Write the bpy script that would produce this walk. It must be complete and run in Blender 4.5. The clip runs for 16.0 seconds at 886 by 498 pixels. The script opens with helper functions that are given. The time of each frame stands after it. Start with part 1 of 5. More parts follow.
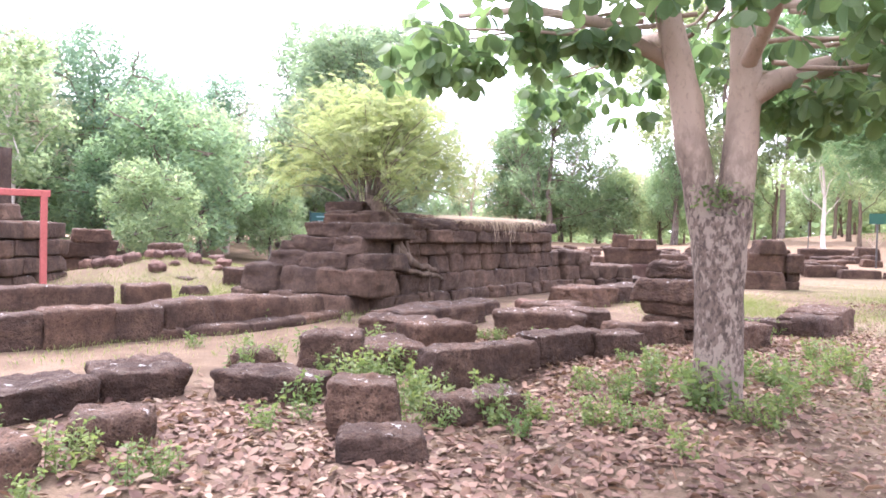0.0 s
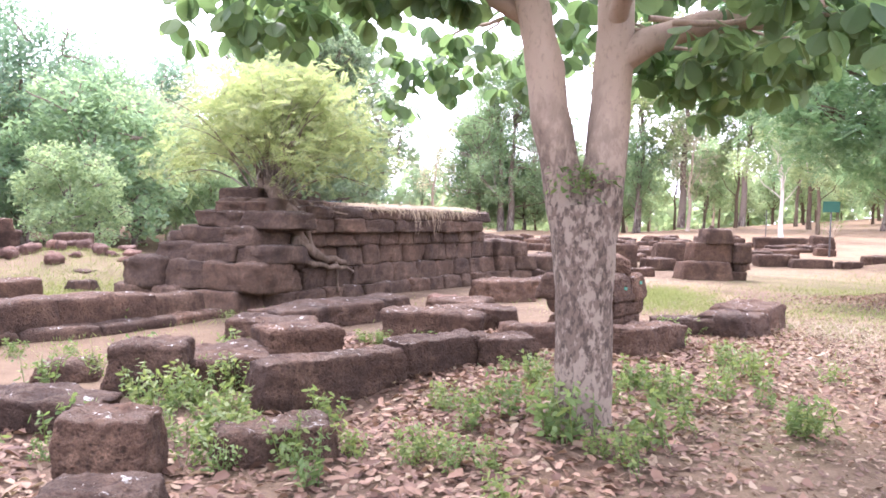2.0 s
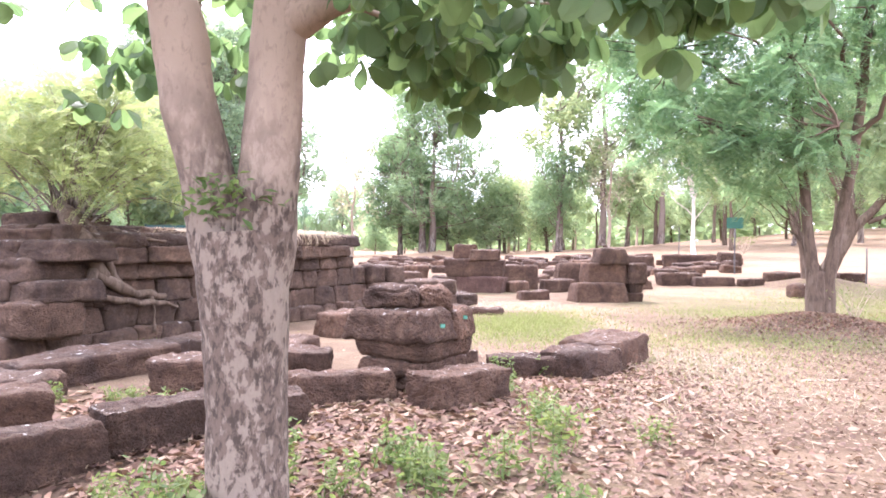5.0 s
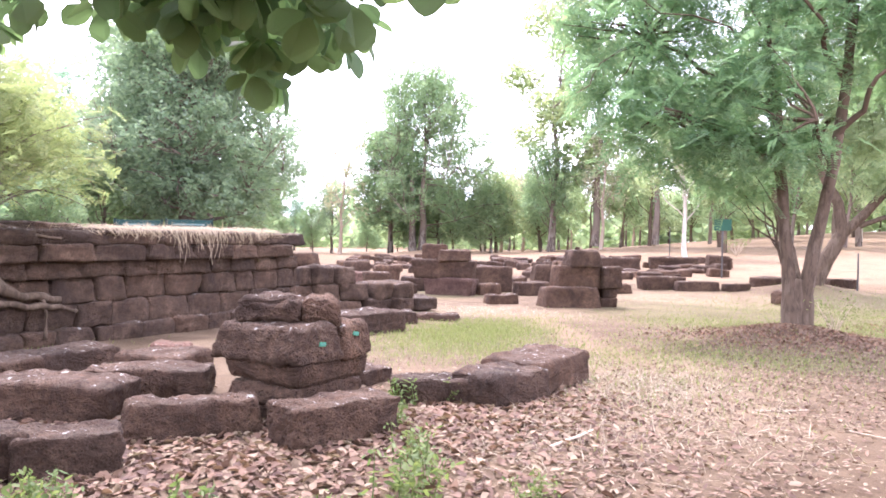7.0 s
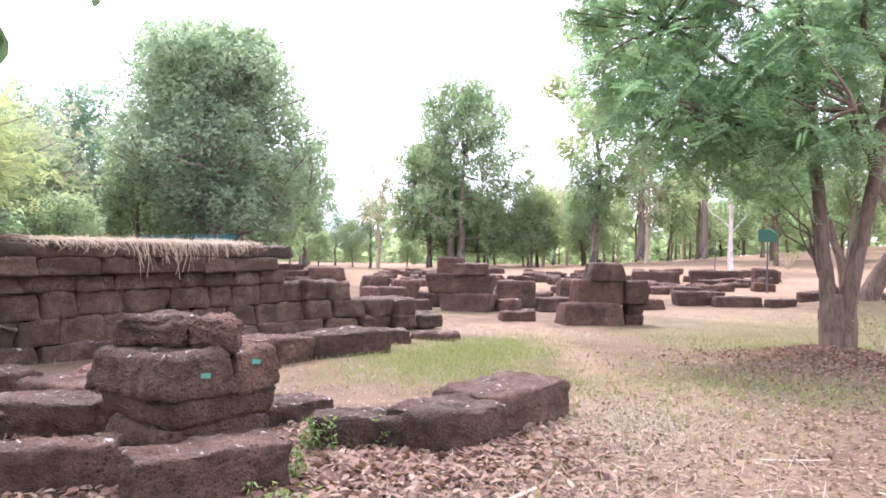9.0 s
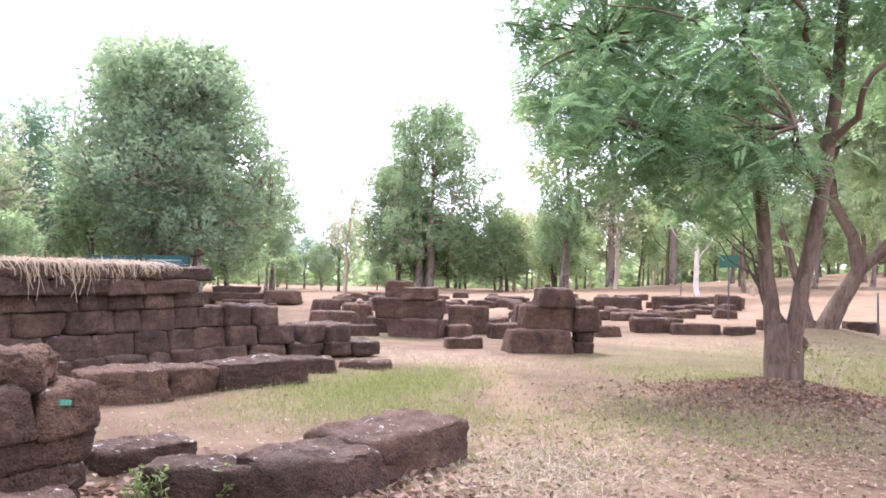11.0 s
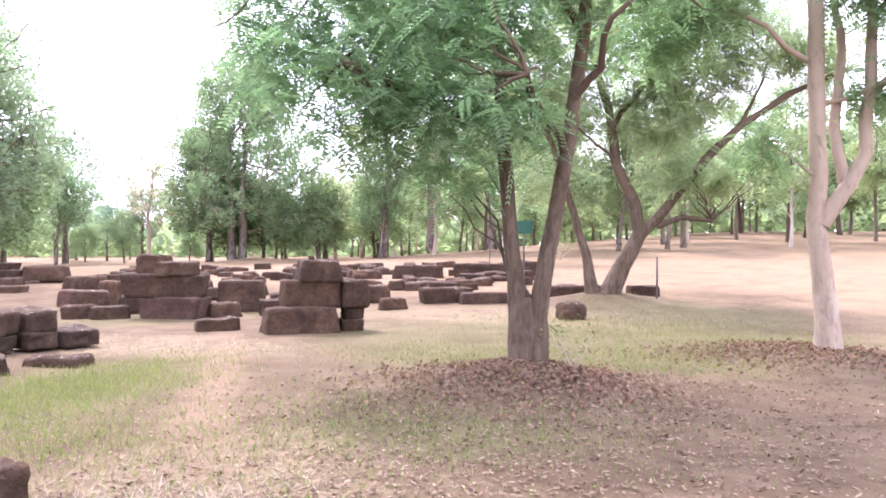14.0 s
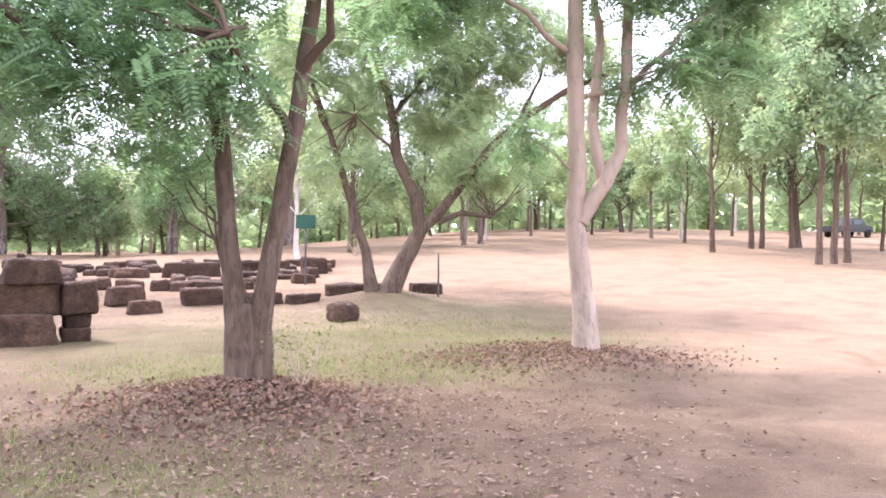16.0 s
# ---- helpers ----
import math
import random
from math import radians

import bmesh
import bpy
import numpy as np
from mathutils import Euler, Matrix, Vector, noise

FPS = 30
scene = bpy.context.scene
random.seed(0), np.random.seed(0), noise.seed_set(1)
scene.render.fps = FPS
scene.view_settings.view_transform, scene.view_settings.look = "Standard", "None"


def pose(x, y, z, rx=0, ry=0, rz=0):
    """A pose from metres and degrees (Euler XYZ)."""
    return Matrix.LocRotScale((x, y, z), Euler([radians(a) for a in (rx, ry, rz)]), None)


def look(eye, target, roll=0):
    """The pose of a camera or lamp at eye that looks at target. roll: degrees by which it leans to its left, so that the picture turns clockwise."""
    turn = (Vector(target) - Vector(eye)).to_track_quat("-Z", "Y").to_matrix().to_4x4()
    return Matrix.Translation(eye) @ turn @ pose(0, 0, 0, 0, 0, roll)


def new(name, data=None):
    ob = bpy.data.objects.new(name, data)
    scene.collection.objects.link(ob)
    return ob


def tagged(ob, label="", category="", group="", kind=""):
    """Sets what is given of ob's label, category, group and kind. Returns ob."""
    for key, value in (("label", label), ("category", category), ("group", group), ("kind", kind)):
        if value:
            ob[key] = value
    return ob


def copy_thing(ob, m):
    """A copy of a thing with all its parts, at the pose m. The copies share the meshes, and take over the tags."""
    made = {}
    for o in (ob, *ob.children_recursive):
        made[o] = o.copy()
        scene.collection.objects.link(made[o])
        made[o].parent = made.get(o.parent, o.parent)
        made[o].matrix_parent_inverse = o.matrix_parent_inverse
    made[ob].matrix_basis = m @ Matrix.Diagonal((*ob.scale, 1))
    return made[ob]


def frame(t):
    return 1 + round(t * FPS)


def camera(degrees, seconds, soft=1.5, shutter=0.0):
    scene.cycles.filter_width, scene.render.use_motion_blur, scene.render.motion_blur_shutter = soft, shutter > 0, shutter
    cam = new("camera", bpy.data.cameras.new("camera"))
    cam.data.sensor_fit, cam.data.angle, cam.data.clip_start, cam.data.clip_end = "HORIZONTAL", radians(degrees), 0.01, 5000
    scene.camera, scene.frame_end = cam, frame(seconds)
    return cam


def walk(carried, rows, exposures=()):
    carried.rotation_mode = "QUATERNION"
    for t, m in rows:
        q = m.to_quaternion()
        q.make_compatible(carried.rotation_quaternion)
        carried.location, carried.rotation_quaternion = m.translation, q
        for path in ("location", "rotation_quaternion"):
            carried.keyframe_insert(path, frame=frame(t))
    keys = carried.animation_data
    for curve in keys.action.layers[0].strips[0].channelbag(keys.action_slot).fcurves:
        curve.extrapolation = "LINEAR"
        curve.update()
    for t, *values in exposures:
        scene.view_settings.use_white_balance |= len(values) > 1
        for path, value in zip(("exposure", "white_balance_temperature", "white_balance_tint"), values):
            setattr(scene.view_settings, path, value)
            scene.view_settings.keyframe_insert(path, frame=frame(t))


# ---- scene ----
cam = camera(61.1, 16.0, soft=1.7)
PATH = [
    (0, (-0.064, 0.259, 1.427), (-0.996, 2.027, 1.376), 1.4),
    (0.5, (0.031, 0.638, 1.463), (-0.87, 2.424, 1.428), 2.6),
    (1, (0.174, 0.98, 1.46), (-0.684, 2.786, 1.441), 2.6),
    (1.5, (0.303, 1.293, 1.461), (-0.563, 3.095, 1.41), 1.9),
    (2, (0.396, 1.686, 1.475), (-0.472, 3.486, 1.393), 1.4),
    (2.5, (0.503, 1.996, 1.485), (-0.313, 3.821, 1.422), 1.7),
    (3, (0.673, 2.319, 1.506), (-0.074, 4.174, 1.454), 2.1),
    (3.5, (0.784, 2.624, 1.49), (0.037, 4.478, 1.445), 1.9),
    (4, (0.866, 2.981, 1.527), (0.161, 4.852, 1.497), 1.4),
    (4.5, (1.026, 3.277, 1.53), (0.333, 5.153, 1.508), 0.3),
    (5, (1.182, 3.588, 1.549), (0.462, 5.453, 1.525), 0.4),
    (5.2, (1.244, 3.714, 1.539), (0.533, 5.582, 1.509), 0.2),
    (7.3, (1.767, 5.21, 1.618), (1.035, 7.071, 1.587), 1.3),
    (7.5, (1.813, 5.336, 1.621), (1.061, 7.19, 1.589), 1.0),
    (8, (1.932, 5.73, 1.598), (1.104, 7.55, 1.582), 0.6),
    (8.5, (2.04, 6.121, 1.569), (1.143, 7.909, 1.564), 0.7),
    (8.7, (2.075, 6.294, 1.564), (1.214, 8.1, 1.561), 0.7),
    (10.8, (2.452, 7.44, 1.567), (1.619, 9.257, 1.632), 1.3),
    (11, (2.521, 7.554, 1.572), (1.721, 9.386, 1.644), 1.3),
    (11.5, (2.765, 7.958, 1.581), (2.054, 9.825, 1.681), 1.6),
    (12, (2.903, 8.235, 1.571), (2.244, 10.122, 1.623), 0.9),
    (12.5, (3.018, 8.609, 1.626), (2.454, 10.528, 1.626), 1.2),
    (13, (3.198, 8.962, 1.639), (2.792, 10.92, 1.645), 1.0),
    (13.5, (3.349, 9.228, 1.648), (2.884, 11.172, 1.622), 0.2),
    (14, (3.478, 9.628, 1.678), (3.086, 11.589, 1.667), 0.3),
    (14.5, (3.709, 9.967, 1.661), (3.54, 11.96, 1.64), 0.5),
    (15, (3.936, 10.302, 1.653), (3.837, 12.299, 1.62), 1.0),
    (15.5, (4.132, 10.711, 1.68), (4.137, 12.71, 1.622), 0.6),
    (16, (4.333, 11.003, 1.702), (4.432, 13.001, 1.682), 0.5),
]
walk(cam, [(t, look(eye, target, roll)) for t, eye, target, roll in PATH],
     [(0.0, 1.84, 5760, 26), (3.0, 1.92, 5760, 26), (5.2, 2.1, 5760, 26), (8.0, 1.62, 5760, 26), (11.0, 1.46, 5760, 26), (13.0, 1.6, 5760, 26), (16.0, 1.6, 5760, 26)])


# ---- world, sun, exposure ----
SUN_DIR = Vector((-0.50, 0.46, 1.0)).normalized()
world = bpy.data.worlds.new("hazy_sky")
scene.world = world
world.use_nodes = True
wn = world.node_tree
wn.nodes.clear()
w_out = wn.nodes.new("ShaderNodeOutputWorld")
w_bg = wn.nodes.new("ShaderNodeBackground")
w_sky = wn.nodes.new("ShaderNodeTexSky")
w_sky.sky_type = "NISHITA"
w_sky.sun_disc = False
w_sky.sun_elevation = math.asin(SUN_DIR.z)
w_sky.sun_rotation = math.atan2(SUN_DIR.x, SUN_DIR.y)
w_sky.dust_density = 6.0
w_sky.air_density = 1.0
w_sky.ozone_density = 1.0
w_mix = wn.nodes.new("ShaderNodeMix")
w_mix.data_type = "RGBA"
w_mix.inputs["Factor"].default_value = 0.72
w_mix.inputs["B"].default_value = (9.6, 9.6, 10.0, 1)
wn.links.new(w_sky.outputs["Color"], w_mix.inputs["A"])
wn.links.new(w_mix.outputs["Result"], w_bg.inputs["Color"])
w_bg.inputs["Strength"].default_value = 0.19
wn.links.new(w_bg.outputs["Background"], w_out.inputs["Surface"])
sun = new("sun", bpy.data.lights.new("sun", "SUN"))
sun.data.energy = 1.9
sun.data.angle = radians(9.0)
sun.data.color = (1.0, 0.94, 0.85)
sun.matrix_world = look(SUN_DIR * 60, (0, 0, 0))


# ---- materials ----
def material(name, rough=0.9):
    m = bpy.data.materials.new(name)
    m.use_nodes = True
    return m, m.node_tree, m.node_tree.nodes["Principled BSDF"]


def node(tree, kind, **values):
    n = tree.nodes.new(kind)
    for key, value in values.items():
        n.inputs[key.replace("_", " ")].default_value = value
    return n


def ramp(tree, source, stops):
    r = tree.nodes.new("ShaderNodeValToRGB")
    while len(r.color_ramp.elements) < len(stops):
        r.color_ramp.elements.new(0.5)
    for e, (at, c) in zip(r.color_ramp.elements, stops):
        e.position = at
        e.color = (*c, 1) if len(c) == 3 else c
    tree.links.new(source, r.inputs["Fac"])
    return r.outputs["Color"]


def blend(tree, fac, a, b, mode="MIX"):
    m = tree.nodes.new("ShaderNodeMix")
    m.data_type = "RGBA"
    m.blend_type = mode
    for sock, value in (("Factor", fac), ("A", a), ("B", b)):
        if isinstance(value, (int, float)):
            m.inputs[sock].default_value = value
        elif isinstance(value, tuple):
            m.inputs[sock].default_value = (*value, 1)
        else:
            tree.links.new(value, m.inputs[sock])
    return m.outputs["Result"]


def calc(tree, op, a, b=0.0, clamp=False):
    m = tree.nodes.new("ShaderNodeMath")
    m.operation = op
    m.use_clamp = clamp
    for i, value in enumerate((a, b)):
        if isinstance(value, (int, float)):
            m.inputs[i].default_value = value
        else:
            tree.links.new(value, m.inputs[i])
    return m.outputs[0]


def noise_of(tree, vec, scale, detail=4.0, rough=0.55, distort=0.0):
    n = node(tree, "ShaderNodeTexNoise", Scale=scale, Detail=detail, Roughness=rough, Distortion=distort)
    tree.links.new(vec, n.inputs["Vector"])
    return n.outputs["Fac"]


def bump(tree, bsdf, height, strength=0.5, dist=0.02):
    b = node(tree, "ShaderNodeBump", Strength=strength, Distance=dist)
    tree.links.new(height, b.inputs["Height"])
    tree.links.new(b.outputs["Normal"], bsdf.inputs["Normal"])


def coords(tree, kind="Object"):
    return tree.nodes.new("ShaderNodeTexCoord").outputs[kind]


def world_pos(tree):
    return tree.nodes.new("ShaderNodeNewGeometry").outputs["Position"]


def grey(v):
    return (v, v, v)


def laterite(name, dark, mid, light, lichen=0.5):
    m, t, b = material(name)
    p = world_pos(t)
    rnd = t.nodes.new("ShaderNodeObjectInfo").outputs["Random"]
    n1 = noise_of(t, p, 2.2, 5, 0.6, 0.6)
    n2 = noise_of(t, p, 14, 6, 0.7)
    col = ramp(t, n1, [(0.3, dark), (0.52, mid), (0.72, light)])
    col = blend(t, ramp(t, n2, [(0.35, grey(0)), (0.68, grey(0.6))]), col, tuple(c * 0.5 for c in dark))
    tint = ramp(t, rnd, [(0.0, (0.72, 0.70, 0.70)), (0.55, (1.0, 0.97, 0.95)), (1.0, (1.22, 1.13, 1.05))])
    col = blend(t, 1.0, col, tint, "MULTIPLY")
    nz = t.nodes.new("ShaderNodeSeparateXYZ")
    t.links.new(t.nodes.new("ShaderNodeNewGeometry").outputs["Normal"], nz.inputs[0])
    top = calc(t, "MULTIPLY", calc(t, "SUBTRACT", nz.outputs["Z"], 0.55), 2.5, True)
    # upward faces painted patchily lighter, as if sky-lit; real lichen spots come below
    lit_top = ramp(t, noise_of(t, p, 5.5, 6, 0.7, 0.3), [(0.42, grey(0)), (0.62, grey(0.34))])
    col = blend(t, calc(t, "MULTIPLY", lit_top, top), col, (0.21, 0.165, 0.13))
    pits = node(t, "ShaderNodeTexVoronoi", Scale=55.0)
    t.links.new(p, pits.inputs["Vector"])
    pit = ramp(t, pits.outputs["Distance"], [(0.08, grey(1)), (0.3, grey(0))])
    grain = ramp(t, noise_of(t, p, 85, 4, 0.75), [(0.34, grey(0.62)), (0.52, grey(1.0)), (0.7, grey(1.3))])
    col = blend(t, 0.8, col, grain, "MULTIPLY")
    col = blend(t, calc(t, "MULTIPLY", pit, 0.6), col, tuple(c * 0.35 for c in dark))
    holes = node(t, "ShaderNodeTexVoronoi", Scale=24.0)
    t.links.new(p, holes.inputs["Vector"])
    hole = calc(t, "MULTIPLY", ramp(t, holes.outputs["Distance"], [(0.12, grey(1)), (0.36, grey(0))]), ramp(t, n1, [(0.4, grey(0.15)), (0.6, grey(1))]))
    col = blend(t, calc(t, "MULTIPLY", hole, 0.55), col, tuple(c * 0.4 for c in dark))
    spot = ramp(t, noise_of(t, p, 9.0, 8, 0.75, 0.4), [(0.6, grey(0)), (0.65, grey(1))])
    col = blend(t, calc(t, "MULTIPLY", calc(t, "MULTIPLY", spot, calc(t, "MAXIMUM", top, 0.05)), lichen), col, (0.62, 0.60, 0.55))
    t.links.new(col, b.inputs["Base Color"])
    b.inputs["Roughness"].default_value = 0.93
    b.inputs["Specular IOR Level"].default_value = 0.2
    hgt = calc(t, "ADD", calc(t, "MULTIPLY", n2, 1.0), calc(t, "ADD", calc(t, "MULTIPLY", pits.outputs["Distance"], 0.6), calc(t, "MULTIPLY", noise_of(t, p, 38, 6, 0.8), 1.1)))
    hgt = calc(t, "SUBTRACT", hgt, calc(t, "MULTIPLY", hole, 0.7))
    bump(t, b, hgt, 1.0, 0.028)
    return m


LATERITE = laterite("laterite", (0.06, 0.039, 0.029), (0.118, 0.073, 0.05), (0.2, 0.128, 0.086), 0.8)
LATERITE_RED = laterite("laterite_red", (0.12, 0.072, 0.056), (0.2, 0.12, 0.093), (0.29, 0.19, 0.145), 0.5)
LATERITE_WALL = laterite("laterite_wall", (0.066, 0.045, 0.034), (0.125, 0.082, 0.058), (0.215, 0.145, 0.102), 0.75)


def soil_material():
    m, t, b = material("soil")
    p = world_pos(t)
    s = t.nodes.new("ShaderNodeSeparateXYZ")
    t.links.new(p, s.inputs[0])
    x, y = s.outputs["X"], s.outputs["Y"]
    big = noise_of(t, p, 0.22, 4, 0.6, 0.5)
    mid = noise_of(t, p, 1.3, 6, 0.65, 0.4)
    fine = noise_of(t, p, 22, 8, 0.7)
    # near soil browner, with the tree shade painted into its tone
    col = ramp(t, mid, [(0.3, (0.102, 0.068, 0.042)), (0.5, (0.137, 0.095, 0.06)), (0.7, (0.177, 0.127, 0.082))])
    red = blend(t, mid, (0.2, 0.133, 0.083), (0.26, 0.183, 0.118))
    # the open sandy field starts past the rubble; sunlight is painted into its paler sand
    field = calc(t, "MULTIPLY", calc(t, "SUBTRACT", calc(t, "ADD", y, calc(t, "MULTIPLY", big, 8.0)), 35.0), 0.35, True)
    east = calc(t, "MULTIPLY", calc(t, "SUBTRACT", calc(t, "ADD", x, calc(t, "MULTIPLY", big, 3.0)), 9.0), 0.4, True)
    col = blend(t, calc(t, "MAXIMUM", field, east), col, red)

    def zone(cx, cy, rx, ry, soft=0.7):
        dx = calc(t, "DIVIDE", calc(t, "SUBTRACT", x, cx), rx)
        dy = calc(t, "DIVIDE", calc(t, "SUBTRACT", y, cy), ry)
        d = calc(t, "ADD", calc(t, "MULTIPLY", dx, dx), calc(t, "MULTIPLY", dy, dy))
        d = calc(t, "ADD", d, calc(t, "MULTIPLY", calc(t, "SUBTRACT", mid, 0.5), 1.6))
        return calc(t, "DIVIDE", calc(t, "SUBTRACT", 1.0, d), soft, True)

    tuft = ramp(t, noise_of(t, p, 6.5, 8, 0.75, 0.6), [(0.36, grey(0)), (0.6, grey(1))])
    green = None
    for z in ((-2.4, 16.9, 1.5, 3.3), (-10.5, 11.5, 5.0, 3.2), (2.2, 24.0, 5.0, 4.0), (2.0, 16.0, 1.7, 0.9), (6.0, 24.2, 3.4, 2.0), (4.4, 21.4, 2.2, 1.8), (1.4, 21.0, 2.0, 1.6), (-7.0, 26.0, 3.0, 3.0), (5.4, 28.2, 3.6, 2.6), (-0.8, 7.6, 1.6, 1.6)):
        zz = zone(*z)
        green = zz if green is None else calc(t, "MAXIMUM", green, zz)
    grass = blend(t, fine, (0.105, 0.115, 0.045), (0.175, 0.165, 0.075))
    col = blend(t, calc(t, "MULTIPLY", calc(t, "MULTIPLY", green, tuft), 0.66), col, grass)
    straw = None
    for z in ((0.9, 13.6, 1.5, 3.0), (-3.6, 21.0, 3.0, 1.6), (2.4, 27.5, 6.0, 2.2)):
        zz = zone(*z)
        straw = zz if straw is None else calc(t, "MAXIMUM", straw, zz)
    col = blend(t, calc(t, "MULTIPLY", calc(t, "MULTIPLY", straw, tuft), 0.8), col, (0.25, 0.19, 0.12))
    # the trodden strip between the ruin and the stacks
    across = calc(t, "ABSOLUTE", calc(t, "SUBTRACT", x, calc(t, "SUBTRACT", 8.0, calc(t, "MULTIPLY", y, 0.5))))
    strip = calc(t, "MULTIPLY", calc(t, "SUBTRACT", calc(t, "ADD", 0.5, calc(t, "MULTIPLY", calc(t, "SUBTRACT", mid, 0.5), 0.9)), across), 3.0, True)
    strip = calc(t, "MULTIPLY", strip, calc(t, "MULTIPLY", calc(t, "MULTIPLY", calc(t, "SUBTRACT", y, 11.0), 0.4, True), calc(t, "MULTIPLY", calc(t, "SUBTRACT", 24.0, y), 0.5, True)))
    col = blend(t, calc(t, "MULTIPLY", strip, 0.8), col, (0.205, 0.142, 0.092))
    litter = None
    for z in ((-1.6, 7.4, 1.9, 3.6), (-3.4, 4.2, 2.2, 1.8), (2.55, 18.8, 1.9, 1.6), (6.5, 22.0, 2.6, 1.4), (-0.2, 12.0, 0.9, 1.6)):
        zz = zone(*z)
        litter = zz if litter is None else calc(t, "MAXIMUM", litter, zz)
    col = blend(t, calc(t, "MULTIPLY", litter, calc(t, "ADD", 0.35, calc(t, "MULTIPLY", tuft, 0.5))), col, (0.135, 0.09, 0.064))
    patch = ramp(t, noise_of(t, p, 0.75, 9, 0.7, 0.8), [(0.3, (0.66, 0.62, 0.6)), (0.5, grey(0.98)), (0.72, (1.2, 1.18, 1.14))])
    col = blend(t, 0.85, col, patch, "MULTIPLY")
    speck = ramp(t, noise_of(t, p, 60, 3, 0.6), [(0.3, grey(0.55)), (0.55, grey(1.0)), (0.75, grey(1.25))])
    col = blend(t, 0.7, col, speck, "MULTIPLY")
    t.links.new(col, b.inputs["Base Color"])
    b.inputs["Roughness"].default_value = 0.95
    b.inputs["Specular IOR Level"].default_value = 0.15
    bump(t, b, calc(t, "ADD", fine, mid), 0.7, 0.03)
    return m


SOIL = soil_material()


def bark_material(name, low, high, spots, change=1.6, scale=9.0, stretch_z=0.38, crack=0.4, relief=0.7):
    m, t, b = material(name)
    p = world_pos(t)
    stretch = t.nodes.new("ShaderNodeMapping")
    stretch.inputs["Scale"].default_value = (1, 1, stretch_z)
    t.links.new(p, stretch.inputs["Vector"])
    q = stretch.outputs["Vector"]
    s = t.nodes.new("ShaderNodeSeparateXYZ")
    t.links.new(p, s.inputs[0])
    n = noise_of(t, q, scale, 7, 0.7, 0.5)
    wide = noise_of(t, q, 3.0, 4, 0.6)
    lowcol = blend(t, ramp(t, n, [(0.42, grey(0)), (0.55, grey(1))]), tuple(c * crack for c in low), low)
    lowcol = blend(t, ramp(t, calc(t, "ADD", noise_of(t, q, scale * 0.8, 7, 0.68, 0.3), calc(t, "MULTIPLY", calc(t, "SUBTRACT", wide, 0.5), 0.7)), [(0.49, grey(0)), (0.58, grey(0.72))]), lowcol, spots)
    highcol = blend(t, wide, tuple(c * 0.75 for c in high), tuple(min(1, c * 1.2) for c in high))
    highcol = blend(t, ramp(t, n, [(0.52, grey(0)), (0.66, grey(0.6))]), highcol, tuple(c * 0.55 for c in high))
    k = calc(t, "MULTIPLY", calc(t, "ADD", calc(t, "SUBTRACT", s.outputs["Z"], change), calc(t, "MULTIPLY", calc(t, "SUBTRACT", wide, 0.5), 1.2)), 2.2, True)
    t.links.new(blend(t, k, lowcol, highcol), b.inputs["Base Color"])
    b.inputs["Roughness"].default_value = 0.9
    b.inputs["Specular IOR Level"].default_value = 0.2
    bump(t, b, calc(t, "ADD", n, calc(t, "MULTIPLY", wide, 0.5)), relief, 0.02)
    return m


BARK_NEAR = bark_material("bark_mottled", (0.125, 0.092, 0.07), (0.36, 0.275, 0.208), (0.25, 0.2, 0.155), 1.72, 30.0, 0.55, 0.45, 0.55)
BARK_BROWN = bark_material("bark_brown", (0.115, 0.08, 0.056), (0.125, 0.087, 0.06), (0.155, 0.115, 0.085), 3.0, 14.0, 0.25, 0.62, 0.4)
BARK_PALE = bark_material("bark_pale", (0.36, 0.28, 0.215), (0.36, 0.275, 0.21), (0.43, 0.35, 0.28), 1.0, 10.0, 0.35, 0.75, 0.35)
BARK_GREY = bark_material("bark_grey", (0.16, 0.12, 0.1), (0.2, 0.155, 0.125), (0.3, 0.26, 0.22), 2.0)
BARK_WHITE = bark_material("bark_white", (0.5, 0.44, 0.38), (0.52, 0.46, 0.4), (0.65, 0.6, 0.54), 1.0)


def leaf_material(name, a, b_col, clear=0.45, gloss=0.45):
    m, t, b = material(name)
    isl = t.nodes.new("ShaderNodeNewGeometry").outputs["Random Per Island"]
    rnd = t.nodes.new("ShaderNodeObjectInfo").outputs["Random"]
    col = blend(t, isl, a, b_col)
    col = blend(t, 1.0, col, ramp(t, rnd, [(0, (0.85, 0.92, 0.9)), (1, (1.12, 1.05, 0.95))]), "MULTIPLY")
    t.links.new(col, b.inputs["Base Color"])
    b.inputs["Roughness"].default_value = gloss
    b.inputs["Specular IOR Level"].default_value = 0.25
    tr = t.nodes.new("ShaderNodeBsdfTranslucent")
    t.links.new(blend(t, 1.0, col, (1.2, 1.25, 0.95), "MULTIPLY"), tr.inputs["Color"])
    mx = t.nodes.new("ShaderNodeMixShader")
    mx.inputs[0].default_value = clear
    t.links.new(b.outputs[0], mx.inputs[1])
    t.links.new(tr.outputs[0], mx.inputs[2])
    t.links.new(mx.outputs[0], t.nodes["Material Output"].inputs["Surface"])
    return m


